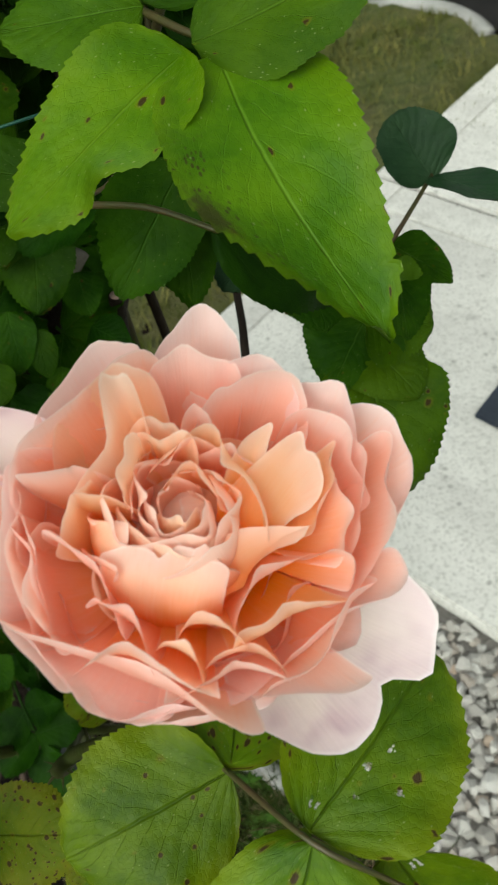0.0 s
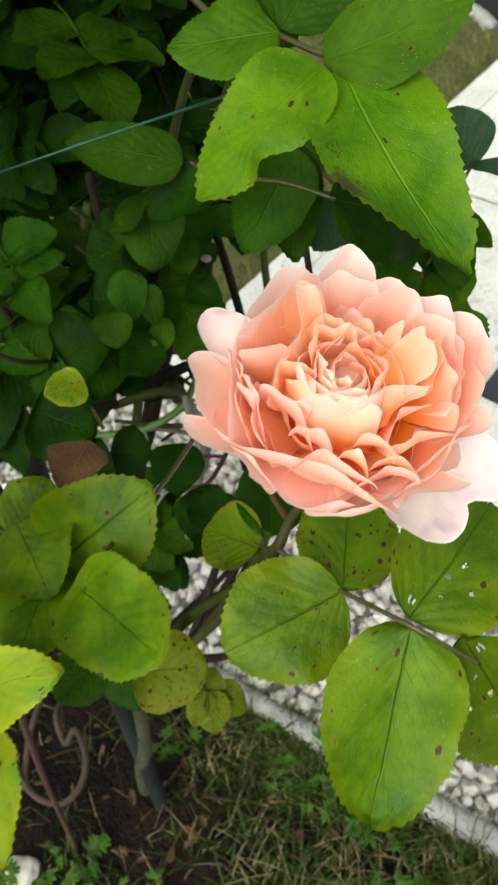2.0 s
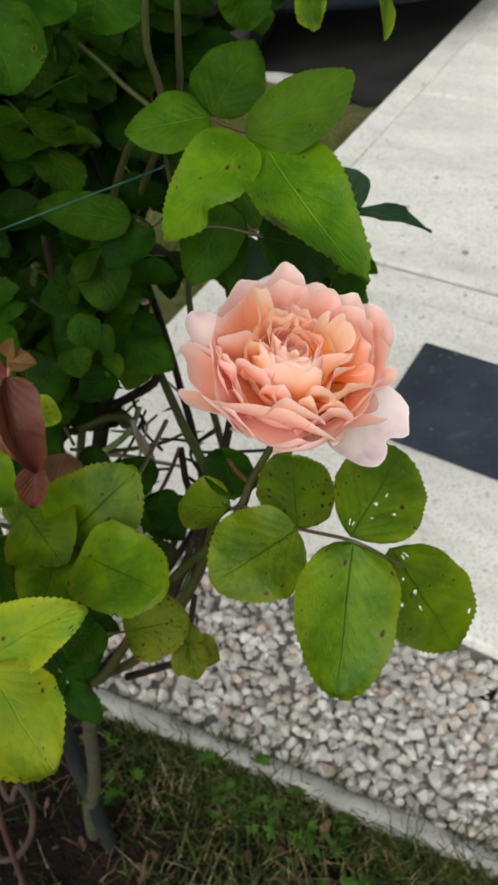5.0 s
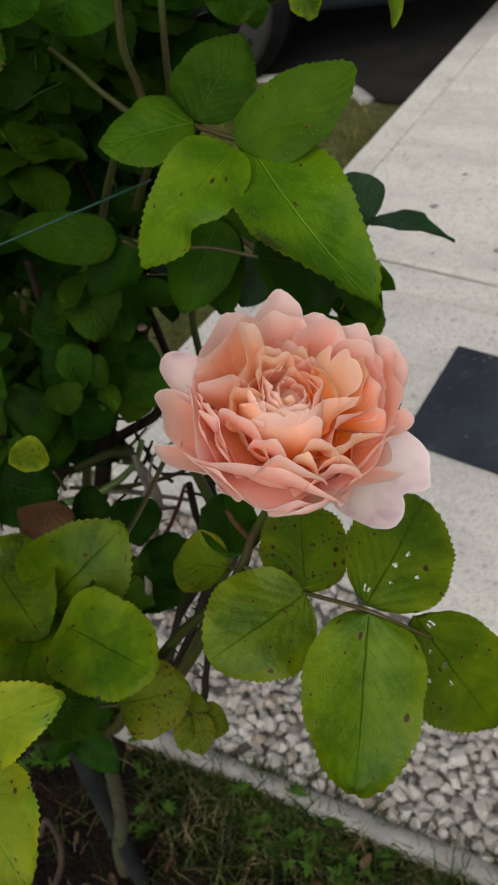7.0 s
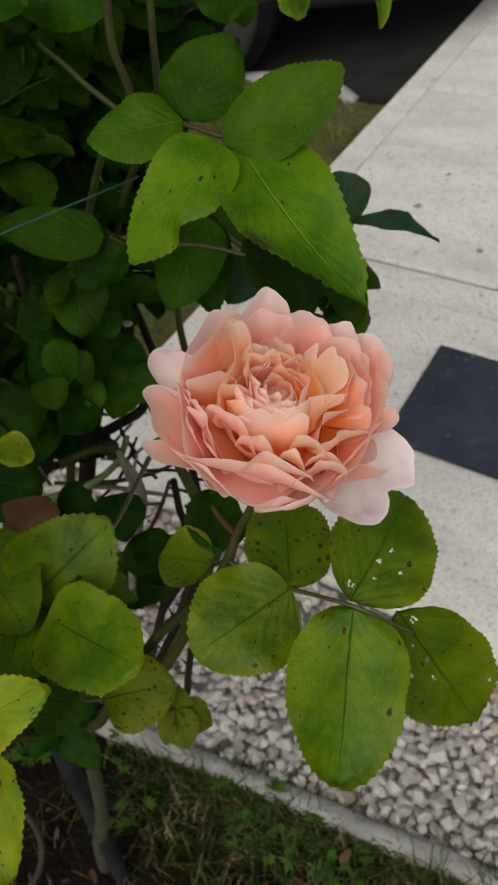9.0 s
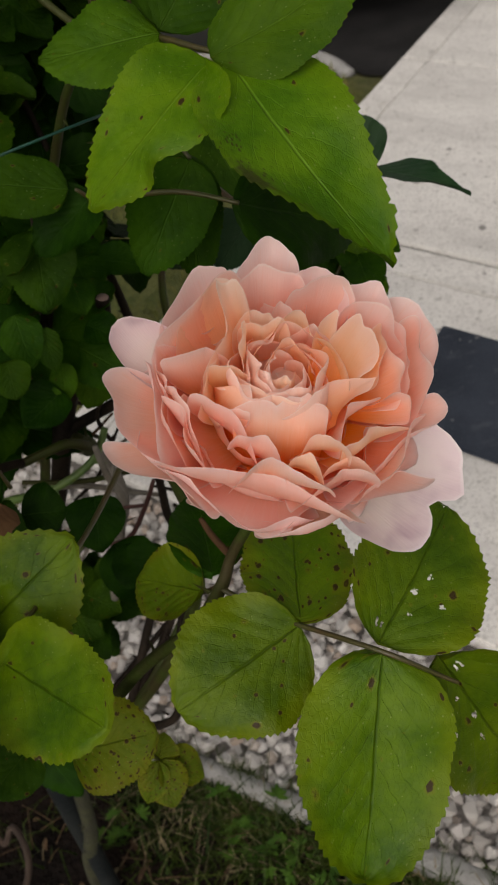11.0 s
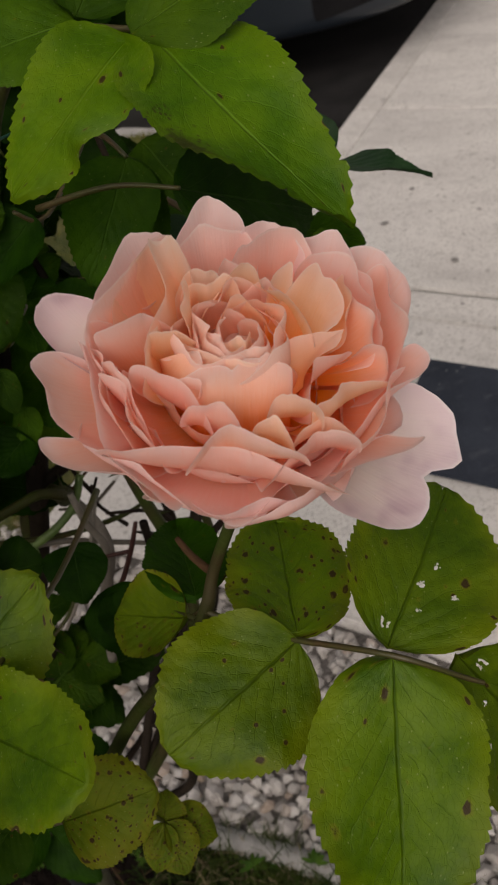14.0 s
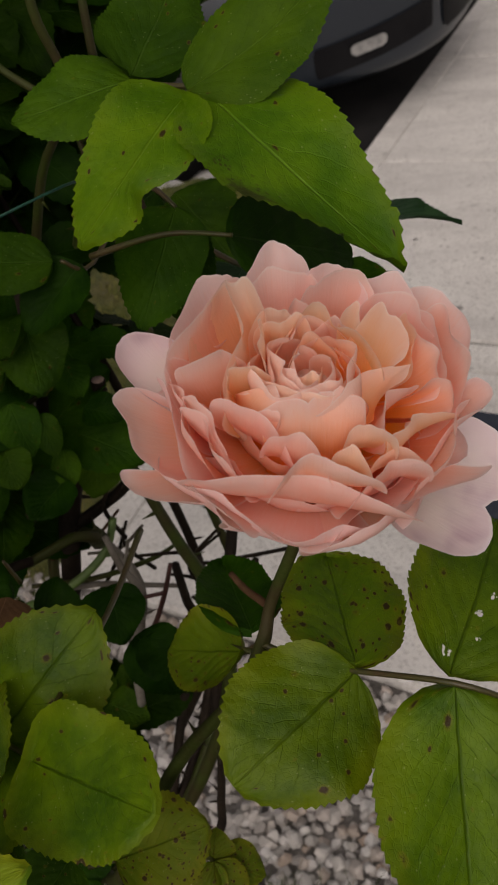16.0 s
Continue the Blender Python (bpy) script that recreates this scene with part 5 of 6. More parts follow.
leaflet(spray, (-0.019, 0.065, 0.890), (-0.029, 0.054, 0.878), 0.014, "blighted")
leaflet(spray, (-0.019, 0.065, 0.890), (-0.019, 0.050, 0.875), 0.020, "blighted")
leaflet(spray, (-0.019, 0.065, 0.890), (-0.013, 0.071, 0.900), 0.016, "blighted")

# the yellowing leaf
spray = leaf(bush, [(-0.133, 0.118, 0.946), (-0.123, 0.066, 0.962), (-0.115, 0.043, 0.968), (-0.110, 0.026, 0.973)], 0.0011, STALK, "yellowing five-part leaf low on the bush")
leaflet(spray, (-0.112, 0.033, 0.969), (-0.059, 0.026, 0.993), 0.034, "yellow", face=(0.0, -0.6, 0.8), bend=-0.05)
leaflet(spray, (-0.110, 0.026, 0.973), (-0.089, -0.027, 0.955), 0.046, "yellow", face=(0.0, -0.75, 0.65), blunt=0.9)
leaflet(spray, (-0.108, 0.027, 0.969), (-0.148, -0.012, 0.963), 0.036, "yellow", face=(0.0, -0.6, 0.8))
leaflet(spray, (-0.118, 0.054, 0.964), (-0.102, 0.074, 1.006), 0.027, "bright", face=(0.0, -0.7, 0.7))
leaflet(spray, (-0.118, 0.053, 0.964), (-0.146, 0.045, 0.994), 0.027, "bright", blunt=0.6)

# leaves under the second bloom
spray = leaf(bush, [(-0.193, 0.166, 0.919), (-0.195, 0.141, 0.894), (-0.204, 0.134, 0.882)], 0.0011, STALK)
leaflet(spray, (-0.194, 0.143, 0.895), (-0.225, 0.113, 0.849), 0.048, "clean", blunt=0.4)
leaflet(spray, (-0.189, 0.141, 0.921), (-0.208, 0.128, 0.884), 0.040, "clean")
leaflet(spray, (-0.183, 0.099, 0.994), (-0.191, 0.082, 0.963), 0.030, "clean", face=(-0.2, -0.7, 0.7))
leaflet(spray, (-0.198, 0.078, 1.006), (-0.230, 0.059, 0.968), 0.050, "clean", blunt=0.8)
leaflet(spray, (-0.203, 0.103, 0.974), (-0.226, 0.083, 0.932), 0.042, "green")
spray = leaf(bush, [(-0.153, 0.164, 0.939), (-0.154, 0.144, 0.917)], 0.0011, STALK)
leaflet(spray, (-0.155, 0.135, 0.937), (-0.129, 0.127, 0.925), 0.036, "dark")
leaflet(spray, (-0.110, 0.154, 0.984), (-0.111, 0.123, 0.964), 0.030, "green")
leaflet(spray, (-0.136, 0.160, 0.932), (-0.125, 0.127, 0.897), 0.052, "green", face=(0.0, -0.8, 0.6))
leaflet(spray, (-0.102, 0.154, 0.922), (-0.104, 0.108, 0.905), 0.050, "green", face=(0.0, -0.8, 0.6))

# leaf in the middle of the bush
spray = leaf(bush, [(0.006, 0.177, 0.961), (-0.019, 0.133, 0.965), (-0.044, 0.077, 0.989)], 0.0012, STALK)
leaflet(spray, (-0.081, 0.106, 0.988), (-0.066, 0.068, 0.978), 0.042, "bright", blunt=0.7)
leaflet(spray, (-0.065, 0.108, 0.977), (-0.091, 0.068, 0.963), 0.034, "bright", blunt=0.7)

# red young shoot
shoot = leaf(bush, [(-0.085, 0.055, 1.085), (-0.080, 0.058, 1.100), (-0.076, 0.063, 1.116), (-0.075, 0.072, 1.132), (-0.079, 0.078, 1.147)], 0.0012, STALK_RED, "reddish young shoot with folded new leaves")
leaflet(shoot, (-0.075, 0.071, 1.131), (-0.105, 0.083, 1.143), 0.015, "red", fold=0.9, face=(0.0, -0.3, 0.95), droop=0.25, bend=0.06)
leaflet(shoot, (-0.075, 0.070, 1.129), (-0.104, 0.072, 1.130), 0.011, "maroon", fold=0.7, face=(0.0, -0.8, 0.5), droop=0.35, bend=-0.08)
leaflet(shoot, (-0.077, 0.063, 1.116), (-0.090, 0.066, 1.132), 0.007, "maroon", fold=0.9)
leaflet(shoot, (-0.077, 0.062, 1.113), (-0.066, 0.060, 1.118), 0.008, "young", fold=0.5)
tube("stalk", [(-0.077, 0.061, 1.108), (-0.072, 0.060, 1.121), (-0.066, 0.060, 1.131), (-0.061, 0.060, 1.138)], [0.0010, 0.0009, 0.0008, 0.0005], STALK_RED, shoot, "", 6)
leaflet(shoot, (-0.069, 0.060, 1.126), (-0.056, 0.045, 1.105), 0.011, "red", fold=0.95, face=(0.5, -0.5, 0.7), droop=0.2)
leaflet(shoot, (-0.069, 0.060, 1.125), (-0.064, 0.048, 1.106), 0.008, "maroon", fold=0.9, face=(-0.3, -0.7, 0.6), droop=0.2)
shoot = leaf(bush, [(-0.052, 0.014, 1.086), (-0.053, 0.014, 1.112), (-0.051, 0.016, 1.134), (-0.047, 0.020, 1.145)], 0.0010, STALK_RED, "bronze young leaves, still folded")
leaflet(shoot, (-0.052, 0.014, 1.138), (-0.055, 0.000, 1.111), 0.012, "bronze", fold=0.9, face=(-0.75, -0.6, 0.3), droop=0.2, bend=-0.06)
leaflet(shoot, (-0.051, 0.013, 1.139), (-0.051, -0.003, 1.107), 0.017, "maroon", fold=0.7, face=(0.55, -0.75, 0.25), droop=0.35, bend=0.14)
leaflet(shoot, (-0.049, 0.017, 1.142), (-0.040, 0.014, 1.140), 0.008, "bronze", fold=0.6, droop=0.3)
leaflet(shoot, (-0.049, 0.018, 1.143), (-0.045, 0.018, 1.150), 0.006, "bronze", fold=0.6)
leaflet(shoot, (-0.053, 0.012, 1.098), (-0.058, 0.005, 1.084), 0.012, "maroon", fold=0.6, droop=0.3)
shoot = leaf(bush, [(-0.106, 0.053, 1.063), (-0.094, 0.053, 1.086), (-0.088, 0.053, 1.094)], 0.0012, STALK_RED)
leaflet(shoot, (-0.088, 0.054, 1.093), (-0.107, 0.070, 1.108), 0.021, "young", fold=0.3, blunt=0.4)
leaflet(shoot, (-0.086, 0.055, 1.093), (-0.074, 0.070, 1.115), 0.017, "young", fold=0.4)
leaflet(shoot, (-0.090, 0.053, 1.093), (-0.109, 0.058, 1.094), 0.015, "young", fold=0.5, droop=0.3)
leaflet(shoot, (-0.092, 0.051, 1.090), (-0.124, 0.022, 1.085), 0.014, "bronze", fold=0.6, face=(-0.4, -0.6, 0.7), droop=0.4, bend=0.08)
leaflet(shoot, (-0.093, 0.051, 1.089), (-0.116, 0.036, 1.060), 0.016, "young", fold=0.6, droop=0.35, bend=-0.08)
leaflet(shoot, (-0.095, 0.049, 1.086), (-0.119, 0.034, 1.062), 0.008, "bronze", fold=0.8, droop=0.3)
leaflet(shoot, (-0.091, 0.051, 1.090), (-0.089, 0.035, 1.051), 0.018, "young", fold=0.5, droop=0.3)
leaflet(shoot, (-0.093, 0.050, 1.088), (-0.096, 0.038, 1.063), 0.008, "bronze", fold=0.8, droop=0.3)
leaflet(shoot, (-0.088, 0.052, 1.090), (-0.071, 0.039, 1.057), 0.026, "bright", fold=0.3)
leaflet(shoot, (-0.087, 0.053, 1.092), (-0.068, 0.056, 1.092), 0.014, "young", fold=0.4)
leaflet(shoot, (-0.082, 0.054, 1.092), (-0.061, 0.051, 1.083), 0.016, "bright", fold=0.3)

# small pale leaves and the bronze tip of a tall shoot
shoot = leaf(bush, [(-0.116, 0.166, 1.121), (-0.110, 0.179, 1.150)], 0.0008, STALK)
leaflet(shoot, (-0.110, 0.180, 1.152), (-0.126, 0.183, 1.163), 0.018, "young")
leaflet(shoot, (-0.110, 0.180, 1.152), (-0.128, 0.174, 1.141), 0.012, "young")
leaflet(shoot, (-0.110, 0.180, 1.152), (-0.098, 0.183, 1.161), 0.014, "young")
leaflet(shoot, (-0.110, 0.180, 1.152), (-0.105, 0.177, 1.144), 0.016, "young")
leaflet(shoot, (-0.110, 0.180, 1.152), (-0.114, 0.177, 1.144), 0.012, "young")
leaflet(shoot, (-0.110, 0.180, 1.152), (-0.098, 0.178, 1.145), 0.012, "young")
shoot = leaf(bush, [(-0.106, 0.190, 1.036), (-0.119, 0.150, 1.085), (-0.135, 0.145, 1.131), (-0.1465, 0.150, 1.155), (-0.152, 0.155, 1.172), (-0.156, 0.160, 1.185)], 0.0021, STALK_RED, "brown cane tip with bronze new leaves")
tube("stalk", [(-0.152, 0.155, 1.173), (-0.149, 0.162, 1.186), (-0.150, 0.167, 1.201), (-0.152, 0.170, 1.222)], [0.0012, 0.0010, 0.0010, 0.0008], STALK_RED, shoot, "", 6)
for _at, _to in (((-0.133, 0.145, 1.128), (-0.129, 0.140, 1.133)), ((-0.124, 0.148, 1.102), (-0.130, 0.143, 1.097)), ((-0.146, 0.150, 1.155), (-0.141, 0.146, 1.158))):
    tube("bud", [_at, [(p + q) / 2 for p, q in zip(_at, _to)], _to], [0.0020, 0.0014, 0.0005], STALK_RED, shoot, "", 6)
for _tip, _wide in (((-0.124, 0.160, 1.186), 0.009), ((-0.132, 0.158, 1.184), 0.007), ((-0.147, 0.160, 1.181), 0.008), ((-0.160, 0.162, 1.194), 0.009), ((-0.143, 0.164, 1.186), 0.007)):
    leaflet(shoot, (-0.149, 0.167, 1.201), _tip, _wide, "bronze", fold=0.7, droop=0.35)
leaflet(shoot, (-0.155, 0.162, 1.188), (-0.171, 0.160, 1.166), 0.016, "young", fold=0.2, blunt=0.6, label="small yellow-green leaflet")
leaflet(shoot, (-0.150, 0.167, 1.200), (-0.168, 0.168, 1.196), 0.009, "young", fold=0.4)

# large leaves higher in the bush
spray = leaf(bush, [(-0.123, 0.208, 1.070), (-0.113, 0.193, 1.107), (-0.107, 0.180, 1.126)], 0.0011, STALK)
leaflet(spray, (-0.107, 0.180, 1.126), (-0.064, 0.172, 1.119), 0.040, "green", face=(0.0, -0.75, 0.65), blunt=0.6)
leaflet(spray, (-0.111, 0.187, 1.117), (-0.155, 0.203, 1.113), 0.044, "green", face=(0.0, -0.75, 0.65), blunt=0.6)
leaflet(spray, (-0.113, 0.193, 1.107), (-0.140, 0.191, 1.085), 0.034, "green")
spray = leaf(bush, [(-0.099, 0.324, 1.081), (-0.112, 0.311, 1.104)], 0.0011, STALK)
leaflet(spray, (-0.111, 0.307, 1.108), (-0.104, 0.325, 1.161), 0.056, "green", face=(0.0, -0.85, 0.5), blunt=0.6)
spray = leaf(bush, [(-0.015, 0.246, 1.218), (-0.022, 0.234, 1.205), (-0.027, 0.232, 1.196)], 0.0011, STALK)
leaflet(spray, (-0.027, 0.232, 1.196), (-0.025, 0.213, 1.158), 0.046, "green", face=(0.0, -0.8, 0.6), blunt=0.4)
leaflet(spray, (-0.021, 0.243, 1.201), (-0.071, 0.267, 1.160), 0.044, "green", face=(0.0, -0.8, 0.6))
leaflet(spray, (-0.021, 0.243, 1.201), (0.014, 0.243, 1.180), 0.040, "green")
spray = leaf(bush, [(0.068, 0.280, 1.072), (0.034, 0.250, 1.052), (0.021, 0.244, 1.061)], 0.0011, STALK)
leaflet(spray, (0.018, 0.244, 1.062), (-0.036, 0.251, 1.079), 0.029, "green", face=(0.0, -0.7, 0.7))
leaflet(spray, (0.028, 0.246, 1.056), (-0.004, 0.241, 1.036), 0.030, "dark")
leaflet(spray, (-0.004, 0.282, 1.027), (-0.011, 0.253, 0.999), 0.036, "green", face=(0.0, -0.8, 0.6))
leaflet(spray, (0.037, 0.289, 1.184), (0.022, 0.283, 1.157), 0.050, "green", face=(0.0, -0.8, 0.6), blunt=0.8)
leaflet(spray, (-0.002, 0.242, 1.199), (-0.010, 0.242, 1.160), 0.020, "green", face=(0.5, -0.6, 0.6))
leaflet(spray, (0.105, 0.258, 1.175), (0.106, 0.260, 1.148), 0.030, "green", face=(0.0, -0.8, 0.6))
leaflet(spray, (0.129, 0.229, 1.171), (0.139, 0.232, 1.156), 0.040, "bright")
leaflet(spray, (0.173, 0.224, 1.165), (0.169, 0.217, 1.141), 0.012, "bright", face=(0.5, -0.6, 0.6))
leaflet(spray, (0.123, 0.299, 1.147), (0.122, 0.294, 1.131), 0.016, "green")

# leaves low in the bush, shaded by their dark colour, one dry, one yellow
spray = leaf(bush, [(-0.054, 0.203, 0.940), (-0.056, 0.203, 0.956)], 0.0010, STALK)
leaflet(spray, (-0.057, 0.212, 0.966), (-0.076, 0.201, 0.973), 0.022, "yellow")
leaflet(spray, (-0.059, 0.185, 0.951), (-0.073, 0.153, 0.950), 0.030, "dry")
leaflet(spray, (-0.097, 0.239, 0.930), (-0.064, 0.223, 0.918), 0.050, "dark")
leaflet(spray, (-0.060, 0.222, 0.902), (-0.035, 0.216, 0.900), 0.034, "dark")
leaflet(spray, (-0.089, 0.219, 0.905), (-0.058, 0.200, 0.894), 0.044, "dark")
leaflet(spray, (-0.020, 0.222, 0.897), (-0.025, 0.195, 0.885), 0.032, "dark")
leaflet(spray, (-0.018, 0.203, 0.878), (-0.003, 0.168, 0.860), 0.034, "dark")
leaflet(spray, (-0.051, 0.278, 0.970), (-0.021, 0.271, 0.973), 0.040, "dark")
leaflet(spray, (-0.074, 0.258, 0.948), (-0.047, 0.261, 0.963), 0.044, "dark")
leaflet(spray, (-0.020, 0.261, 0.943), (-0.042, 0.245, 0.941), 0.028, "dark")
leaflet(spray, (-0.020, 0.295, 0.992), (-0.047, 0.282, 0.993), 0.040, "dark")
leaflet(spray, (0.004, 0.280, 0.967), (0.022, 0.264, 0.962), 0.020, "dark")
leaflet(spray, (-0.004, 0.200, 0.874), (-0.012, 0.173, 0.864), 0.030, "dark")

# stems that cross the open part of the bush
_rng = random.Random(77)
for _x, _y, _z, _dx, _dz, _r in ((-0.062, 0.33, 0.86, 0.028, 0.17, 0.0030), (-0.100, 0.31, 0.88, -0.016, 0.20, 0.0026), (-0.030, 0.36, 0.90, 0.042, 0.13, 0.0024), (-0.135, 0.34, 0.92, 0.030, 0.22, 0.0028), (-0.080, 0.30, 0.94, -0.040, 0.06, 0.0015), (-0.052, 0.31, 0.95, 0.046, 0.035, 0.0017), (-0.118, 0.30, 1.00, 0.038, 0.05, 0.0014), (-0.020, 0.32, 0.93, -0.030, 0.09, 0.0016)):
    _pts = [(_x + _dx * _q + _rng.uniform(-0.004, 0.004), _y - 0.02 * _q + _rng.uniform(-0.004, 0.004), _z + _dz * _q) for _q in (0.0, 0.25, 0.5, 0.75, 1.0)]
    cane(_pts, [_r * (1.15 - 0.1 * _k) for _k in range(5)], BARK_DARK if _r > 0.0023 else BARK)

# leaves at the bush's open side, their light put into lighter greens
spray = leaf(bush, [(-0.060, 0.330, 0.975), (-0.040, 0.300, 0.968), (-0.022, 0.275, 0.960)], 0.0010, STALK)
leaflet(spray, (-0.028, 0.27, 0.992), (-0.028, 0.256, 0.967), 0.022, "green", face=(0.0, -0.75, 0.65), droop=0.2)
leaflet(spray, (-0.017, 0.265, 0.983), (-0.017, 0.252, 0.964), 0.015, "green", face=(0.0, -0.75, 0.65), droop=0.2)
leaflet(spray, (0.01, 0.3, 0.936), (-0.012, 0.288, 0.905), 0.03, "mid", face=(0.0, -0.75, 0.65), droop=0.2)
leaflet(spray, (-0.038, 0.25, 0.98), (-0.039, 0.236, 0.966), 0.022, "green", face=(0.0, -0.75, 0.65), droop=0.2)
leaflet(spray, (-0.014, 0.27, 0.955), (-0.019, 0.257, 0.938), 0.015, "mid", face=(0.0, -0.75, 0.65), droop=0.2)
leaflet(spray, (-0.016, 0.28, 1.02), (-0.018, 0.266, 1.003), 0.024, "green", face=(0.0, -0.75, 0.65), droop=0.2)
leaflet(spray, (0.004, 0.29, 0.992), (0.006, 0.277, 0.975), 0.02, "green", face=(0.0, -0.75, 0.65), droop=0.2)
# The bush's crowd of leaves, five leaflets each
def leaf_pattern(seed, kind, size):
    """The mesh of a whole five-part leaf along x, its face up."""
    rng = random.Random(seed)
    verts, faces = tube_data([(0, 0, 0), (size * 0.5, 0.0, size * 0.06), (size, 0, 0)], [0.0013, 0.0011, 0.0008], 5)
    uvs = [(0.5, 0.5)] * len(verts)
    spots = [((size, 0, 0), 0)] + [((size * q, 0, size * 0.05), s) for q in (0.45, 0.82) for s in (-1, 1)]
    for at, s in spots:
        turn = s * rng.uniform(55, 80)
        long = size * rng.uniform(0.62, 0.8) * (1.15 if s == 0 else 1.0)
        tip = Vector(at) + Vector((math.cos(radians(turn)), math.sin(radians(turn)), rng.uniform(-0.25, 0.1))) * long
        v, f, uv = leaf_grid(at, tip, long * rng.uniform(0.66, 0.8), (rng.uniform(-0.2, 0.2), rng.uniform(-0.2, 0.2), 1), rows=27, cols=6, seed=seed * 7 + len(verts), droop=rng.uniform(0.05, 0.2))
        n = len(verts)
        verts += v
        faces += [tuple(i + n for i in q) for q in f]
        uvs += uv
    data = bpy.data.meshes.new("leaf")
    data.from_pydata([tuple(v) for v in verts], [], faces)
    layer = data.uv_layers.new(name="UVMap")
    index = np.empty(len(data.loops), dtype=np.int32)
    data.loops.foreach_get("vertex_index", index)
    layer.data.foreach_set("uv", np.asarray(uvs, dtype=np.float32)[index].ravel())
    data.materials.append(LEAF[kind])
    data.polygons.foreach_set("use_smooth", [True] * len(data.polygons))
    return data


# mostly copies with the bush's inner shade in their colour
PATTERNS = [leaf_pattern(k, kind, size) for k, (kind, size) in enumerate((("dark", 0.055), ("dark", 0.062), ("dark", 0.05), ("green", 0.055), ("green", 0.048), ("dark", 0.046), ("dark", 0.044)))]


def crowd(seed, count, middle, radius, patterns=None):
    """Leaves strewn through an egg-shaped part of the bush, turned outward and up."""
    rng = random.Random(seed)
    for _ in range(count):
        d = Vector((rng.gauss(0, 1), rng.gauss(0, 1), rng.gauss(0, 1))).normalized() * rng.random() ** 0.5
        at = Vector((middle[0] + d.x * radius[0], middle[1] + d.y * radius[1], middle[2] + d.z * radius[2]))
        ob = new("leaf", rng.choice(patterns or PATTERNS))
        ob.parent = bush
        face = Vector((rng.gauss(0, 0.35), -0.5 + rng.gauss(0, 0.3), 0.8)).normalized()
        along = Vector((rng.gauss(0, 1), rng.gauss(-0.3, 0.7), rng.gauss(-0.3, 0.5)))
        along = (along - face * along.dot(face)).normalized()
        ob.matrix_basis = Matrix.Translation(at) @ Matrix((along, face.cross(along), face)).transposed().to_4x4()


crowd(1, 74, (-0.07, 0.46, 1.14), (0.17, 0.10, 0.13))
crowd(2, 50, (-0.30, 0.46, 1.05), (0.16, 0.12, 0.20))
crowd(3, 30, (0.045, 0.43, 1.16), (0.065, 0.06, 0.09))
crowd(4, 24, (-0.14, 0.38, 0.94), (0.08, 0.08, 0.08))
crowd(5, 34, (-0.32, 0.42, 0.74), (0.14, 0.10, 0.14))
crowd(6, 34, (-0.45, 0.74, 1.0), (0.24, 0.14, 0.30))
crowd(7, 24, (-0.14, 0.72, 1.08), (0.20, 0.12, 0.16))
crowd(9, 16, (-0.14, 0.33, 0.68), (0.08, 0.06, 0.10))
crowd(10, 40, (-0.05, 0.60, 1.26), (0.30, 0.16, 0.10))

# next two clumps: out of view, added to shade the inner bush and soil
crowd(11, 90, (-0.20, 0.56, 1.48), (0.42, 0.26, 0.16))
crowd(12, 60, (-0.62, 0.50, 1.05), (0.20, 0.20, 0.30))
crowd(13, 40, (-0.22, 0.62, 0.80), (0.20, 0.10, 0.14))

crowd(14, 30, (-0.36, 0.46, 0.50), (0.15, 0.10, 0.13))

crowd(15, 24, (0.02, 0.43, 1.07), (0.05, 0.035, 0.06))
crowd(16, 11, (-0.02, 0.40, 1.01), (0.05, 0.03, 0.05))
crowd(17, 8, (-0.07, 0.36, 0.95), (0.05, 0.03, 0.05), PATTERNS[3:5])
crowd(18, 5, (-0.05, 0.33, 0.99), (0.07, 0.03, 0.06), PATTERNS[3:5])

# The bush stands a little behind its root, so its parts keep world places
for _ob in list(bush.children):
    _ob.matrix_parent_inverse = Matrix.Translation(-bush.location)

# Post, twine, rod, hose
post = tube("garden_post", [(-0.222, 0.412, -0.06), (-0.20, 0.415, 0.4), (-0.17, 0.418, 0.8), (-0.149, 0.420, 1.085)], 0.0115, POST, sides=12)
tagged(post, "dark blue-grey painted garden post with a rusty cap", "post")
tube("cap", [(-0.149, 0.420, 1.08), (-0.148, 0.421, 1.10), (-0.147, 0.422, 1.125), (-0.147, 0.422, 1.13)], [0.0118, 0.0165, 0.0160, 0.012], RUST, post, "rusty brown cap", 12)
twine = tube("twine", [(-0.36, 0.30, 1.00), (-0.215, 0.311, 1.022), (-0.12, 0.245, 1.066), (-0.037, 0.216, 1.092), (0.033, 0.227, 1.096), (0.045, 0.265, 1.080)], 0.0006, TWINE, sides=6)
tagged(twine, "teal plastic garden twine tied through the canes", "twine")
for _pts in ([(-0.215, 0.311, 1.022), (-0.205, 0.306, 1.005), (-0.192, 0.302, 0.985), (-0.18, 0.305, 0.97)], [(-0.215, 0.311, 1.022), (-0.19, 0.315, 1.03), (-0.165, 0.318, 1.034)], [(-0.22, 0.31, 1.02), (-0.21, 0.305, 1.027), (-0.205, 0.31, 1.018), (-0.218, 0.314, 1.014)]):
    tube("tail", _pts, 0.0015, TWINE, twine, "frayed end of the knot", 6)
rod = tube("metal_rod", [(-0.355, 0.372, -0.06), (-0.295, 0.33, 0.3), (-0.215, 0.25, 0.62), (-0.17, 0.22, 0.76)], 0.0038, RUST, sides=8)
tagged(rod, "thin rusty brown metal rod stuck in the soil", "rod")
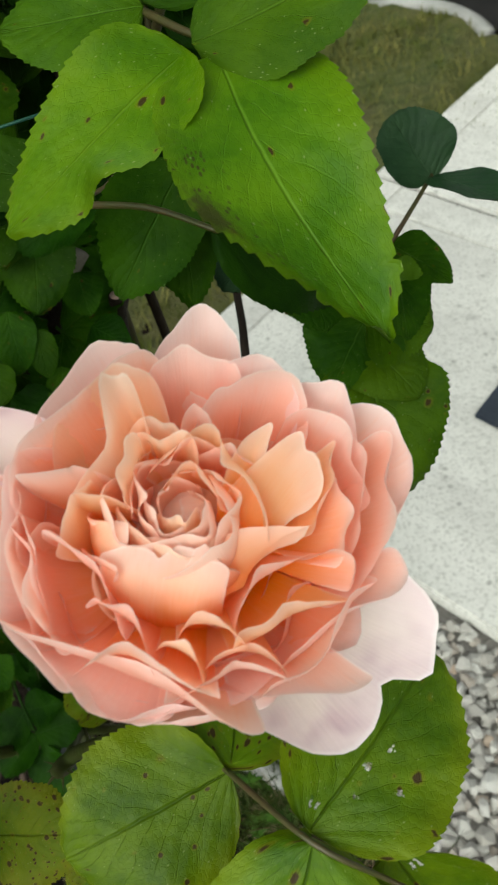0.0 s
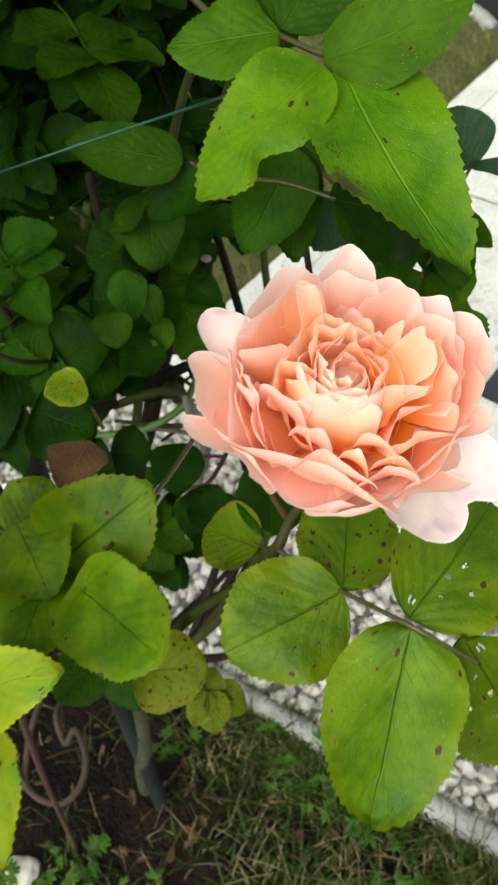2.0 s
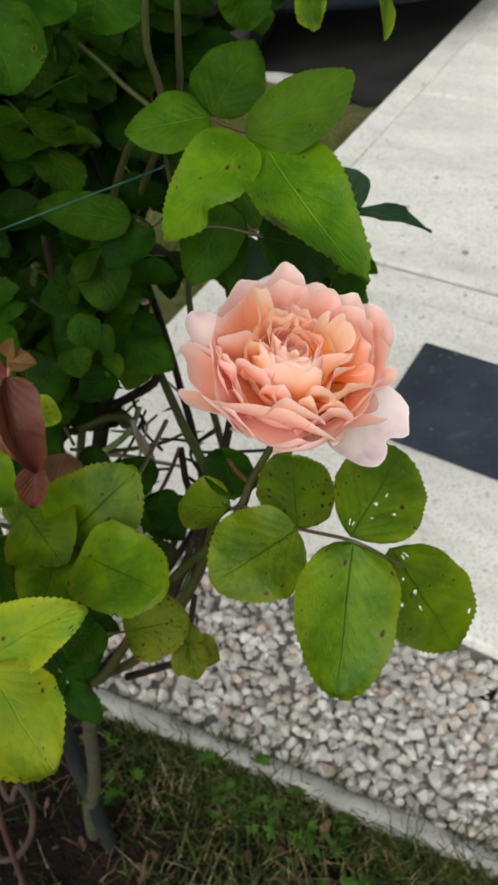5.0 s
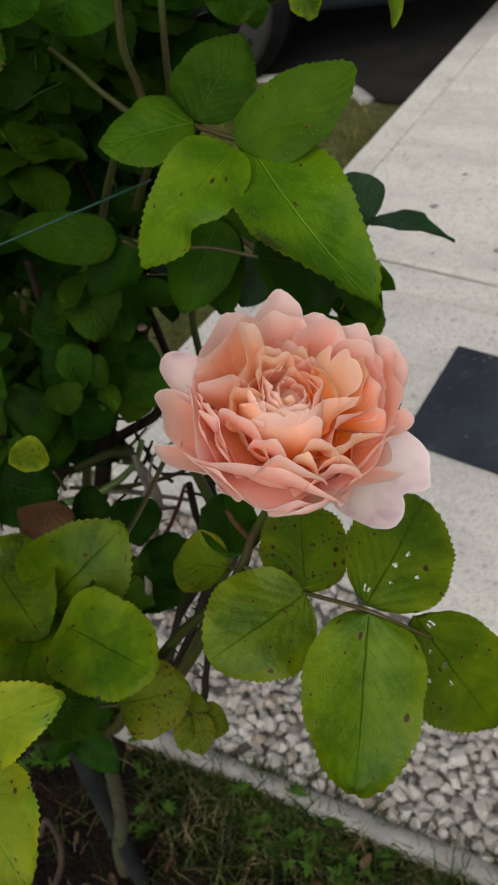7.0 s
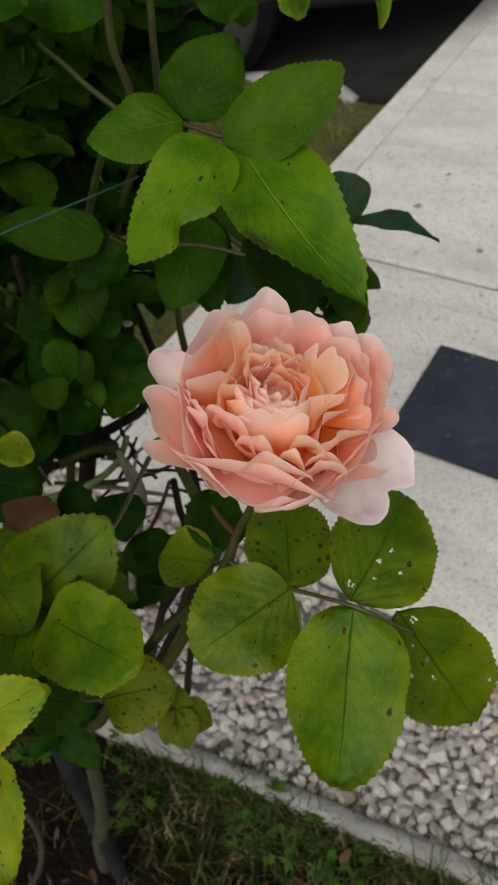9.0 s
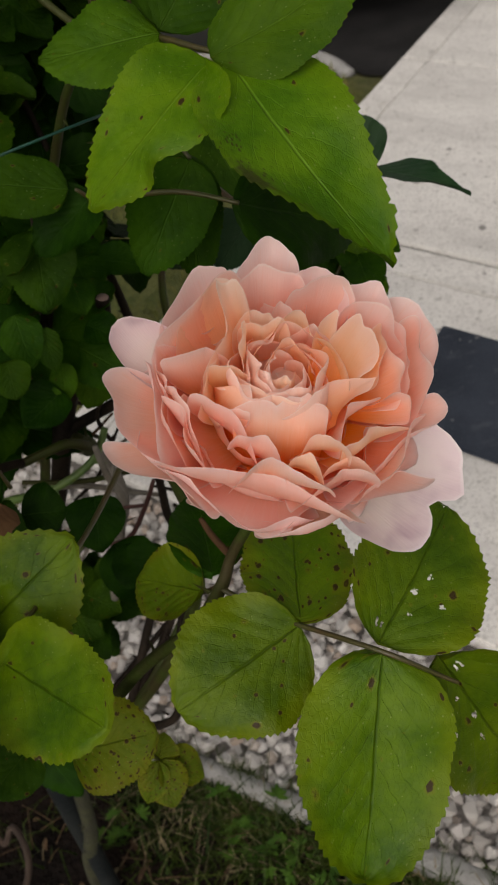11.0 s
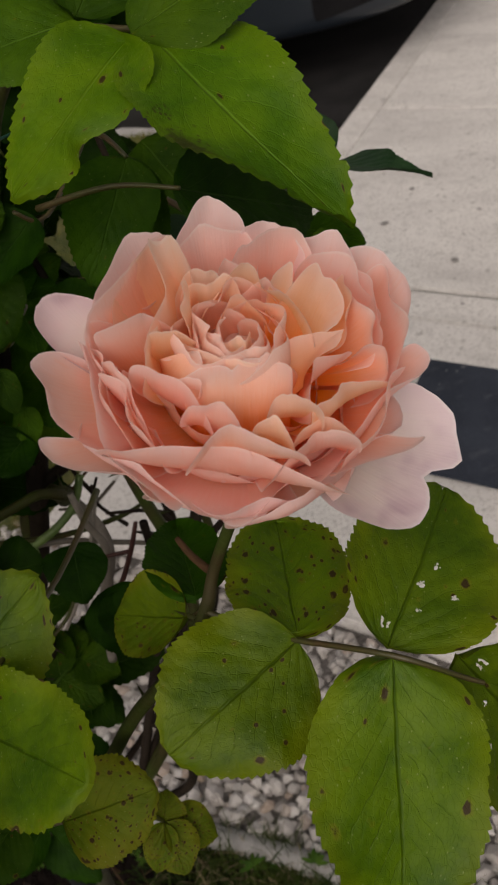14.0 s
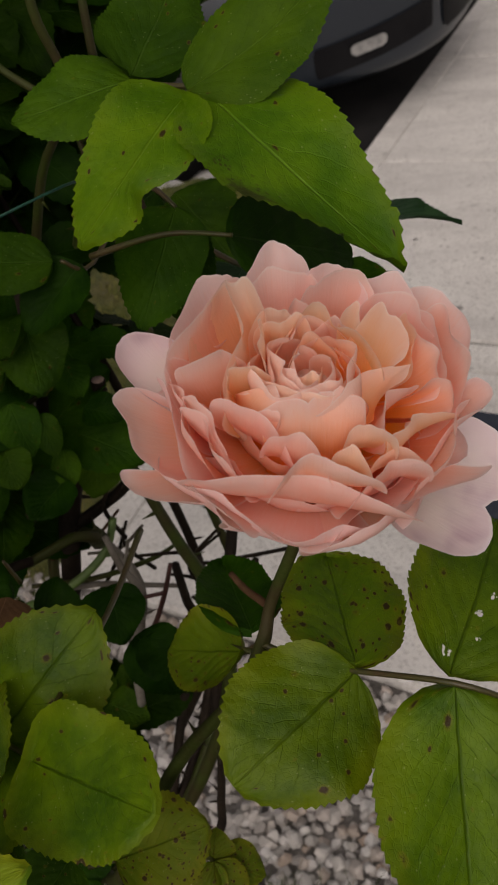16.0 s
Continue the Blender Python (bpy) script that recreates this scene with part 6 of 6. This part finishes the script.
hose = tube("hose", [(-0.245, 0.17, 0.93), (-0.229, 0.111, 0.889), (-0.216, 0.094, 0.857), (-0.195, 0.083, 0.844), (-0.172, 0.093, 0.834), (-0.150, 0.130, 0.821), (-0.13, 0.20, 0.80)], 0.0019, HOSE, sides=8)
tagged(hose, "pale grey plastic cord looped round the canes", "cord")
loop = tube("dry_vine", [(-0.50, 0.60, -0.02), (-0.452, 0.53, 0.0), (-0.41, 0.45, 0.012), (-0.363, 0.42, 0.015), (-0.33, 0.44, 0.02), (-0.32, 0.48, 0.03), (-0.34, 0.53, 0.02), (-0.36, 0.52, 0.0), (-0.37, 0.56, 0.02), (-0.36, 0.62, -0.02)], 0.0048, VINE, sides=8)
tagged(loop, "dry brown vine curled on the soil", "vine")
stick = tube("dry_stick", [(-0.43, 0.47, -0.02), (-0.41, 0.54, 0.02), (-0.375, 0.62, 0.04)], 0.005, VINE, sides=8)
tagged(stick, "short dry stick lying on the soil", "stick")

# White stones on the soil
for _k, (_x, _y, _s) in enumerate(((-0.525, 0.38, 0.030), (-0.425, 0.345, 0.026), (-0.50, 0.33, 0.02))):
    _bm = bmesh.new()
    bmesh.ops.create_icosphere(_bm, subdivisions=4, radius=_s)
    for _vert in _bm.verts:
        _u = _vert.co.normalized()
        _vert.co *= 0.9 + 0.26 * noise.fractal((_u.x + 9 * _k, _u.y, _u.z), 0.9, 2.2, 4)
        _vert.co.z *= 0.7
    _rock = part("white_stone", _bm, STONE, None, "", True)
    _rock.matrix_basis = pose(_x, _y, -0.012, 0, 0, 40 * _k)
    tagged(_rock, "rough white stone half sunk in the soil", "stone", "white stones on the soil")

# Parked car
HEAD = math.degrees(math.atan2(-0.69, 0.72))


def car_ring(k, count, z, inset, front=2.05, half=0.86):
    """A point of the body's outline at a height: a rounded oblong, its nose at x = 0."""
    a = 2 * math.pi * k / count
    c, s = math.cos(a), math.sin(a)
    e = 2 / 3.6
    x = (front - inset) * math.copysign(abs(c) ** e, c) - front
    y = (half - inset) * math.copysign(abs(s) ** e, s)
    return Vector((x - 0.10 * (y / half) ** 2 * (1 if c > 0 else -1), y, z))


def build_car():
    car = new("parked_car")
    tagged(car, "dark grey parked car, only its front corner in view", "car")
    count = 96
    levels = ((0.20, 0.16), (0.198, 0.08), (0.212, 0.050), (0.235, 0.034), (0.27, 0.028), (0.36, 0.018), (0.46, 0.0), (0.56, 0.005), (0.66, 0.04), (0.76, 0.10), (0.84, 0.22), (0.90, 0.42))
    verts = [car_ring(k, count, z, inset) for z, inset in levels for k in range(count)]
    faces = [(r * count + k, r * count + (k + 1) % count, (r + 1) * count + (k + 1) % count, (r + 1) * count + k) for r in range(len(levels) - 1) for k in range(count)]
    faces.append(tuple(range(count))[::-1])
    faces.append(tuple((len(levels) - 1) * count + k for k in range(count)))
    body = mesh_object("body", verts, faces, CAR_PAINT, car, "dark grey metallic paint")
    # cabin
    bm = bmesh.new()
    bmesh.ops.create_cube(bm, size=1.0, matrix=Matrix.Translation((-2.3, 0, 1.14)) @ Matrix.Diagonal((2.2, 1.4, 0.52, 1)))
    for v in bm.verts:
        if v.co.z > 1.2:
            v.co.x = -2.3 + (v.co.x + 2.3) * 0.66
            v.co.y *= 0.8
    bmesh.ops.bevel(bm, geom=bm.edges[:], offset=0.09, segments=3, affect="EDGES")
    part("cabin", bm, BLACK_TRIM, car, "dark glazed cabin", True)

    def patch(name, a0, a1, z0, z1, out, material, parent, label, lean=0.0, corner=0.5):
        """A panel that follows the bumper, set a little proud of it."""
        v, f = [], []
        n, m = 16, 6
        for j in range(m + 1):
            for i in range(n + 1):
                s, q = i / n, j / m
                z = z0 + (z1 - z0) * q + lean * (s - 0.5)
                inset = np.interp(z, [lv[0] for lv in levels[2:]], [lv[1] for lv in levels[2:]])
                shrink = 1 - corner * (2 * q - 1) ** 4 * 0.3
                k = (a0 + a1) / 2 + (a1 - a0) * (s - 0.5) * shrink
                v.append(car_ring(k * count / 360.0, count, z, inset - out))
        for j in range(m):
            for i in range(n):
                a = j * (n + 1) + i
                f.append((a, a + 1, a + n + 2, a + n + 1))
        return mesh_object(name, v, f, material, parent, label)

    trim = patch("lamp_recess", -44.0, -14.0, 0.272, 0.375, 0.006, BLACK_TRIM, body, "black fog lamp surround", lean=0.05, corner=0.1)
    patch("lower_grille", -10.0, 10.0, 0.26, 0.40, 0.006, BLACK_TRIM, body, "black lower grille")
    # fog lamp
    patch("fog_lamp", -36.5, -28.0, 0.300, 0.342, 0.012, LENS, trim, "small oblong clear fog lamp", lean=0.008, corner=0.9)
    # wheels
    for x, y in ((-1.10, -0.80), (-1.10, 0.80), (-3.4, -0.80), (-3.4, 0.80)):
        side = -1 if y < 0 else 1
        v, f = [], []
        prof = ((0.205, -0.10), (0.30, -0.105), (0.318, -0.085), (0.322, 0.0), (0.318, 0.085), (0.30, 0.105), (0.205, 0.10))
        for k in range(40):
            a = 2 * math.pi * k / 40
            v += [Vector((x + r * math.cos(a), y + w, 0.31 + r * math.sin(a))) for r, w in prof]
        for k in range(40):
            for j in range(6):
                p, q = k * 7 + j, ((k + 1) % 40) * 7 + j
                f.append((p, p + 1, q + 1, q))
        wheel = new("wheel")
        wheel.parent = car
        mesh_object("tyre", v, f, RUBBER, wheel, "black tyre")
        bm = bmesh.new()
        bmesh.ops.create_cone(bm, cap_ends=True, segments=32, radius1=0.204, radius2=0.19, depth=0.12, matrix=Matrix.Translation((x, y + side * 0.02, 0.31)) @ Matrix.Rotation(radians(90 * side * -1), 4, "X"))
        for k in range(5):
            m = Matrix.Translation((x, y + side * 0.088, 0.31)) @ Matrix.Rotation(radians(72 * k), 4, "Y") @ Matrix.Translation((0.10, 0, 0)) @ Matrix.Diagonal((0.17, 0.02, 0.05, 1))
            bmesh.ops.create_cube(bm, size=1.0, matrix=m)
        part("rim", bm, ALLOY, wheel, "silver five-spoke rim", False)
        bm = bmesh.new()
        bmesh.ops.create_cone(bm, cap_ends=True, segments=40, radius1=0.37, radius2=0.37, depth=0.10, matrix=Matrix.Translation((x, (0.835 if side > 0 else -0.835), 0.33)) @ Matrix.Rotation(radians(90), 4, "X"))
        part("wheel_arch", bm, BLACK_TRIM, car, "dark wheel arch", True)
    car.matrix_basis = pose(1.98, 3.15, -0.012, 0, 0, HEAD)
    return car


build_car()

# Grass, herbs and loose gravel
def blades(name, seed, count, inside, material, label, low, high, wide=0.0022, area=(-0.9, 0.9, -0.2, 1.2), foot=-0.045):
    """Bent grass blades as one thing that nobody could count."""
    rng = random.Random(seed)
    verts, faces = [], []
    made = 0
    while made < count:
        x, y = rng.uniform(area[0], area[1]), rng.uniform(area[2], area[3])
        if not inside(x, y, rng):
            continue
        made += 1
        h, a, w = rng.uniform(low, high), rng.uniform(0, 6.28), wide * rng.uniform(0.6, 1.3)
        d = Vector((math.cos(a), math.sin(a), 0))
        s = Vector((-d.y, d.x, 0)) * w
        root = Vector((x, y, foot))
        n = len(verts)
        lean = rng.uniform(0.3, 1.3)
        for k in range(4):
            q = k / 3
            p = root + d * (h * lean * q * q) + Vector((0, 0, h * (q - 0.3 * lean * q * q)))
            verts += [p - s * (1 - q * 0.9), p + s * (1 - q * 0.9)]
        for k in range(3):
            i = n + 2 * k
            faces.append((i, i + 1, i + 3, i + 2))
    ob = mesh_object(name, verts, faces, material)
    return tagged(ob, label, "grass", kind="stuff")


def soil_side(x, y, margin):
    d = (EDGE_B - EDGE_A).normalized()
    return (x - EDGE_A.x) * d.y - (y - EDGE_A.y) * d.x > margin


def grassy(x, y, rng):
    if not soil_side(x, y, -0.006):
        return False
    thick = 0.65 + 0.8 * noise.noise((x * 5, y * 5, 7.0))
    fade = max(0.03, min(1.0, 1.0 + x * 4.6))
    return rng.random() < thick * fade


blades("grass", 5, 15000, grassy, GRASS, "rough green grass along the edging", 0.02, 0.075)
blades("dry_grass", 6, 4600, grassy, STRAW, "straw-coloured dead grass among the green", 0.02, 0.065)


def on_lawn(x, y, rng):
    """The grass strip between the slabs' edge and the kerb, thin in places."""
    p = Vector((x, y, 0))
    return (p - CORNER).dot(ACROSS) < 0.0 and (p - Vector((0.93, 3.0, 0))).dot(Vector((0.6, 0.8, 0))) < -0.03 and rng.random() < 0.6 + 0.9 * noise.noise((x * 3, y * 3, 2.0))


blades("lawn_grass", 15, 16000, on_lawn, GRASS_DRY, "short yellowish grass beside the slabs", 0.02, 0.05, 0.003, (-0.9, 1.0, 1.35, 3.4), -0.03)


def herbs():
    """Small weeds on the soil, their leaves deeply cut into narrow lobes."""
    rng = random.Random(9)
    verts, faces = [], []
    for _ in range(220):
        x, y = rng.uniform(-0.75, 0.40), rng.uniform(-0.05, 0.95)
        if not soil_side(x, y, 0.015) or noise.noise((x * 4, y * 4, 3.0)) < -0.02:
            continue
        root = Vector((x, y, -0.035))
        for k in range(rng.randint(3, 7)):
            a = rng.uniform(0, 6.28)
            d = Vector((math.cos(a), math.sin(a), rng.uniform(0.4, 1.3))).normalized()
            at = root + d * rng.uniform(0.015, 0.060)
            size = rng.uniform(0.010, 0.024)
            v, f = tube_data([root, root + d * 0.012 + Vector((0, 0, 0.006)), at], [0.0007, 0.0006, 0.0005], 4, len(verts))
            verts += v
            faces += f
            for s in (-1.5, -0.8, -0.3, 0.3, 0.8, 1.5):
                e = Vector((math.cos(a + s), math.sin(a + s), rng.uniform(-0.3, 0.3)))
                v, f, _ = leaf_grid(at, at + e * size * rng.uniform(0.7, 1.1), size * rng.uniform(0.24, 0.42), (0, -0.2, 1), rows=6, cols=2, seed=k)
                n = len(verts)
                verts += v
                faces += [tuple(i + n for i in q) for q in f]
    tagged(mesh_object("herbs", verts, faces, HERB), "small green weeds with cut leaves on the soil", "weeds", kind="stuff")


def litter():
    """Dead leaf scraps and stalks strewn on the soil."""
    rng = random.Random(14)
    verts, faces = [], []
    for _ in range(520):
        x, y = rng.uniform(-0.75, 0.35), rng.uniform(0.0, 0.95)
        if not soil_side(x, y, 0.01):
            continue
        at = Vector((x, y, rng.uniform(-0.030, -0.014)))
        a = rng.uniform(0, 6.28)
        d = Vector((math.cos(a), math.sin(a), rng.uniform(-0.15, 0.35)))
        if rng.random() < 0.5:
            long = rng.uniform(0.02, 0.07)
            v, f = tube_data([at, at + d * long * 0.5 + Vector((0, 0, 0.004)), at + d * long], [0.0009, 0.0010, 0.0007], 4, len(verts))
            verts += v
            faces += f
        else:
            size = rng.uniform(0.010, 0.026)
            v, f, _ = leaf_grid(at, at + d * size, size * 0.5, (rng.uniform(-0.6, 0.6), rng.uniform(-0.6, 0.6), 1), rows=6, cols=4, fold=rng.uniform(-0.5, 0.8), droop=rng.uniform(-0.2, 0.4), seed=_)
            n = len(verts)
            verts += v
            faces += [tuple(i + n for i in q) for q in f]
    tagged(mesh_object("leaf_litter", verts, faces, LITTER), "brown dead leaves and stalks on the soil", "leaf litter", kind="stuff")


litter()
herbs()


def gravel():
    """Crushed stones between the edging and the slabs: the near ones singly, the rest in one."""
    rng = random.Random(21)
    shapes = []
    for k in range(14):
        bm = rock_data(random.Random(60 + k), 1.0, 0.76, 18)
        data = bpy.data.meshes.new("stone")
        bm.to_mesh(data)
        bm.free()
        data.materials.append(STONE)
        shapes.append(data)
    plainer = [([tuple(v.co) for v in d.vertices], [tuple(p.vertices) for p in d.polygons]) for d in shapes]
    verts, faces = [], []
    single = 0
    bed = bpy.data.objects["gravel_bed"]
    for layer in range(3):
        step = 0.0170
        for j in range(140):
            for i in range(140):
                x = -0.75 + i * step + rng.uniform(-0.5, 0.5) * step
                y = -0.35 + j * step + rng.uniform(-0.5, 0.5) * step
                if soil_side(x, y, -0.016) or (layer == 2 and rng.random() < 0.35):
                    continue
                rel = Vector((x, y, 0)) - CORNER
                a = (rel.x * ACROSS.y - rel.y * ACROSS.x) / (ALONG.x * ACROSS.y - ALONG.y * ACROSS.x)
                if a > -0.012:
                    continue
                size = rng.uniform(0.0095, 0.0155) * (1.15 if layer == 2 else 1.0)
                m = pose(x, y, -0.036 + 0.009 * layer + rng.uniform(-0.003, 0.003), rng.uniform(0, 360), rng.uniform(0, 360), rng.uniform(0, 360)) @ Matrix.Diagonal((size, size * rng.uniform(0.8, 1.2), size * rng.uniform(0.75, 1.1), 1))
                pick = rng.randrange(14)
                if layer == 2 and 0.02 < x < 0.32 and 0.22 < y < 0.62 and single < 290:
                    ob = new("stone", shapes[pick])
                    ob.parent = bed
                    ob.matrix_basis = m
                    single += 1
                else:
                    v, f = plainer[pick]
                    n = len(verts)
                    verts += [m @ Vector(p) for p in v]
                    faces += [tuple(q + n for q in p) for p in f]
    rest = mesh_object("loose_stones", verts, faces, STONES, smooth=False)
    tagged(rest, "pale crushed limestone gravel", "gravel", kind="stuff")


gravel()
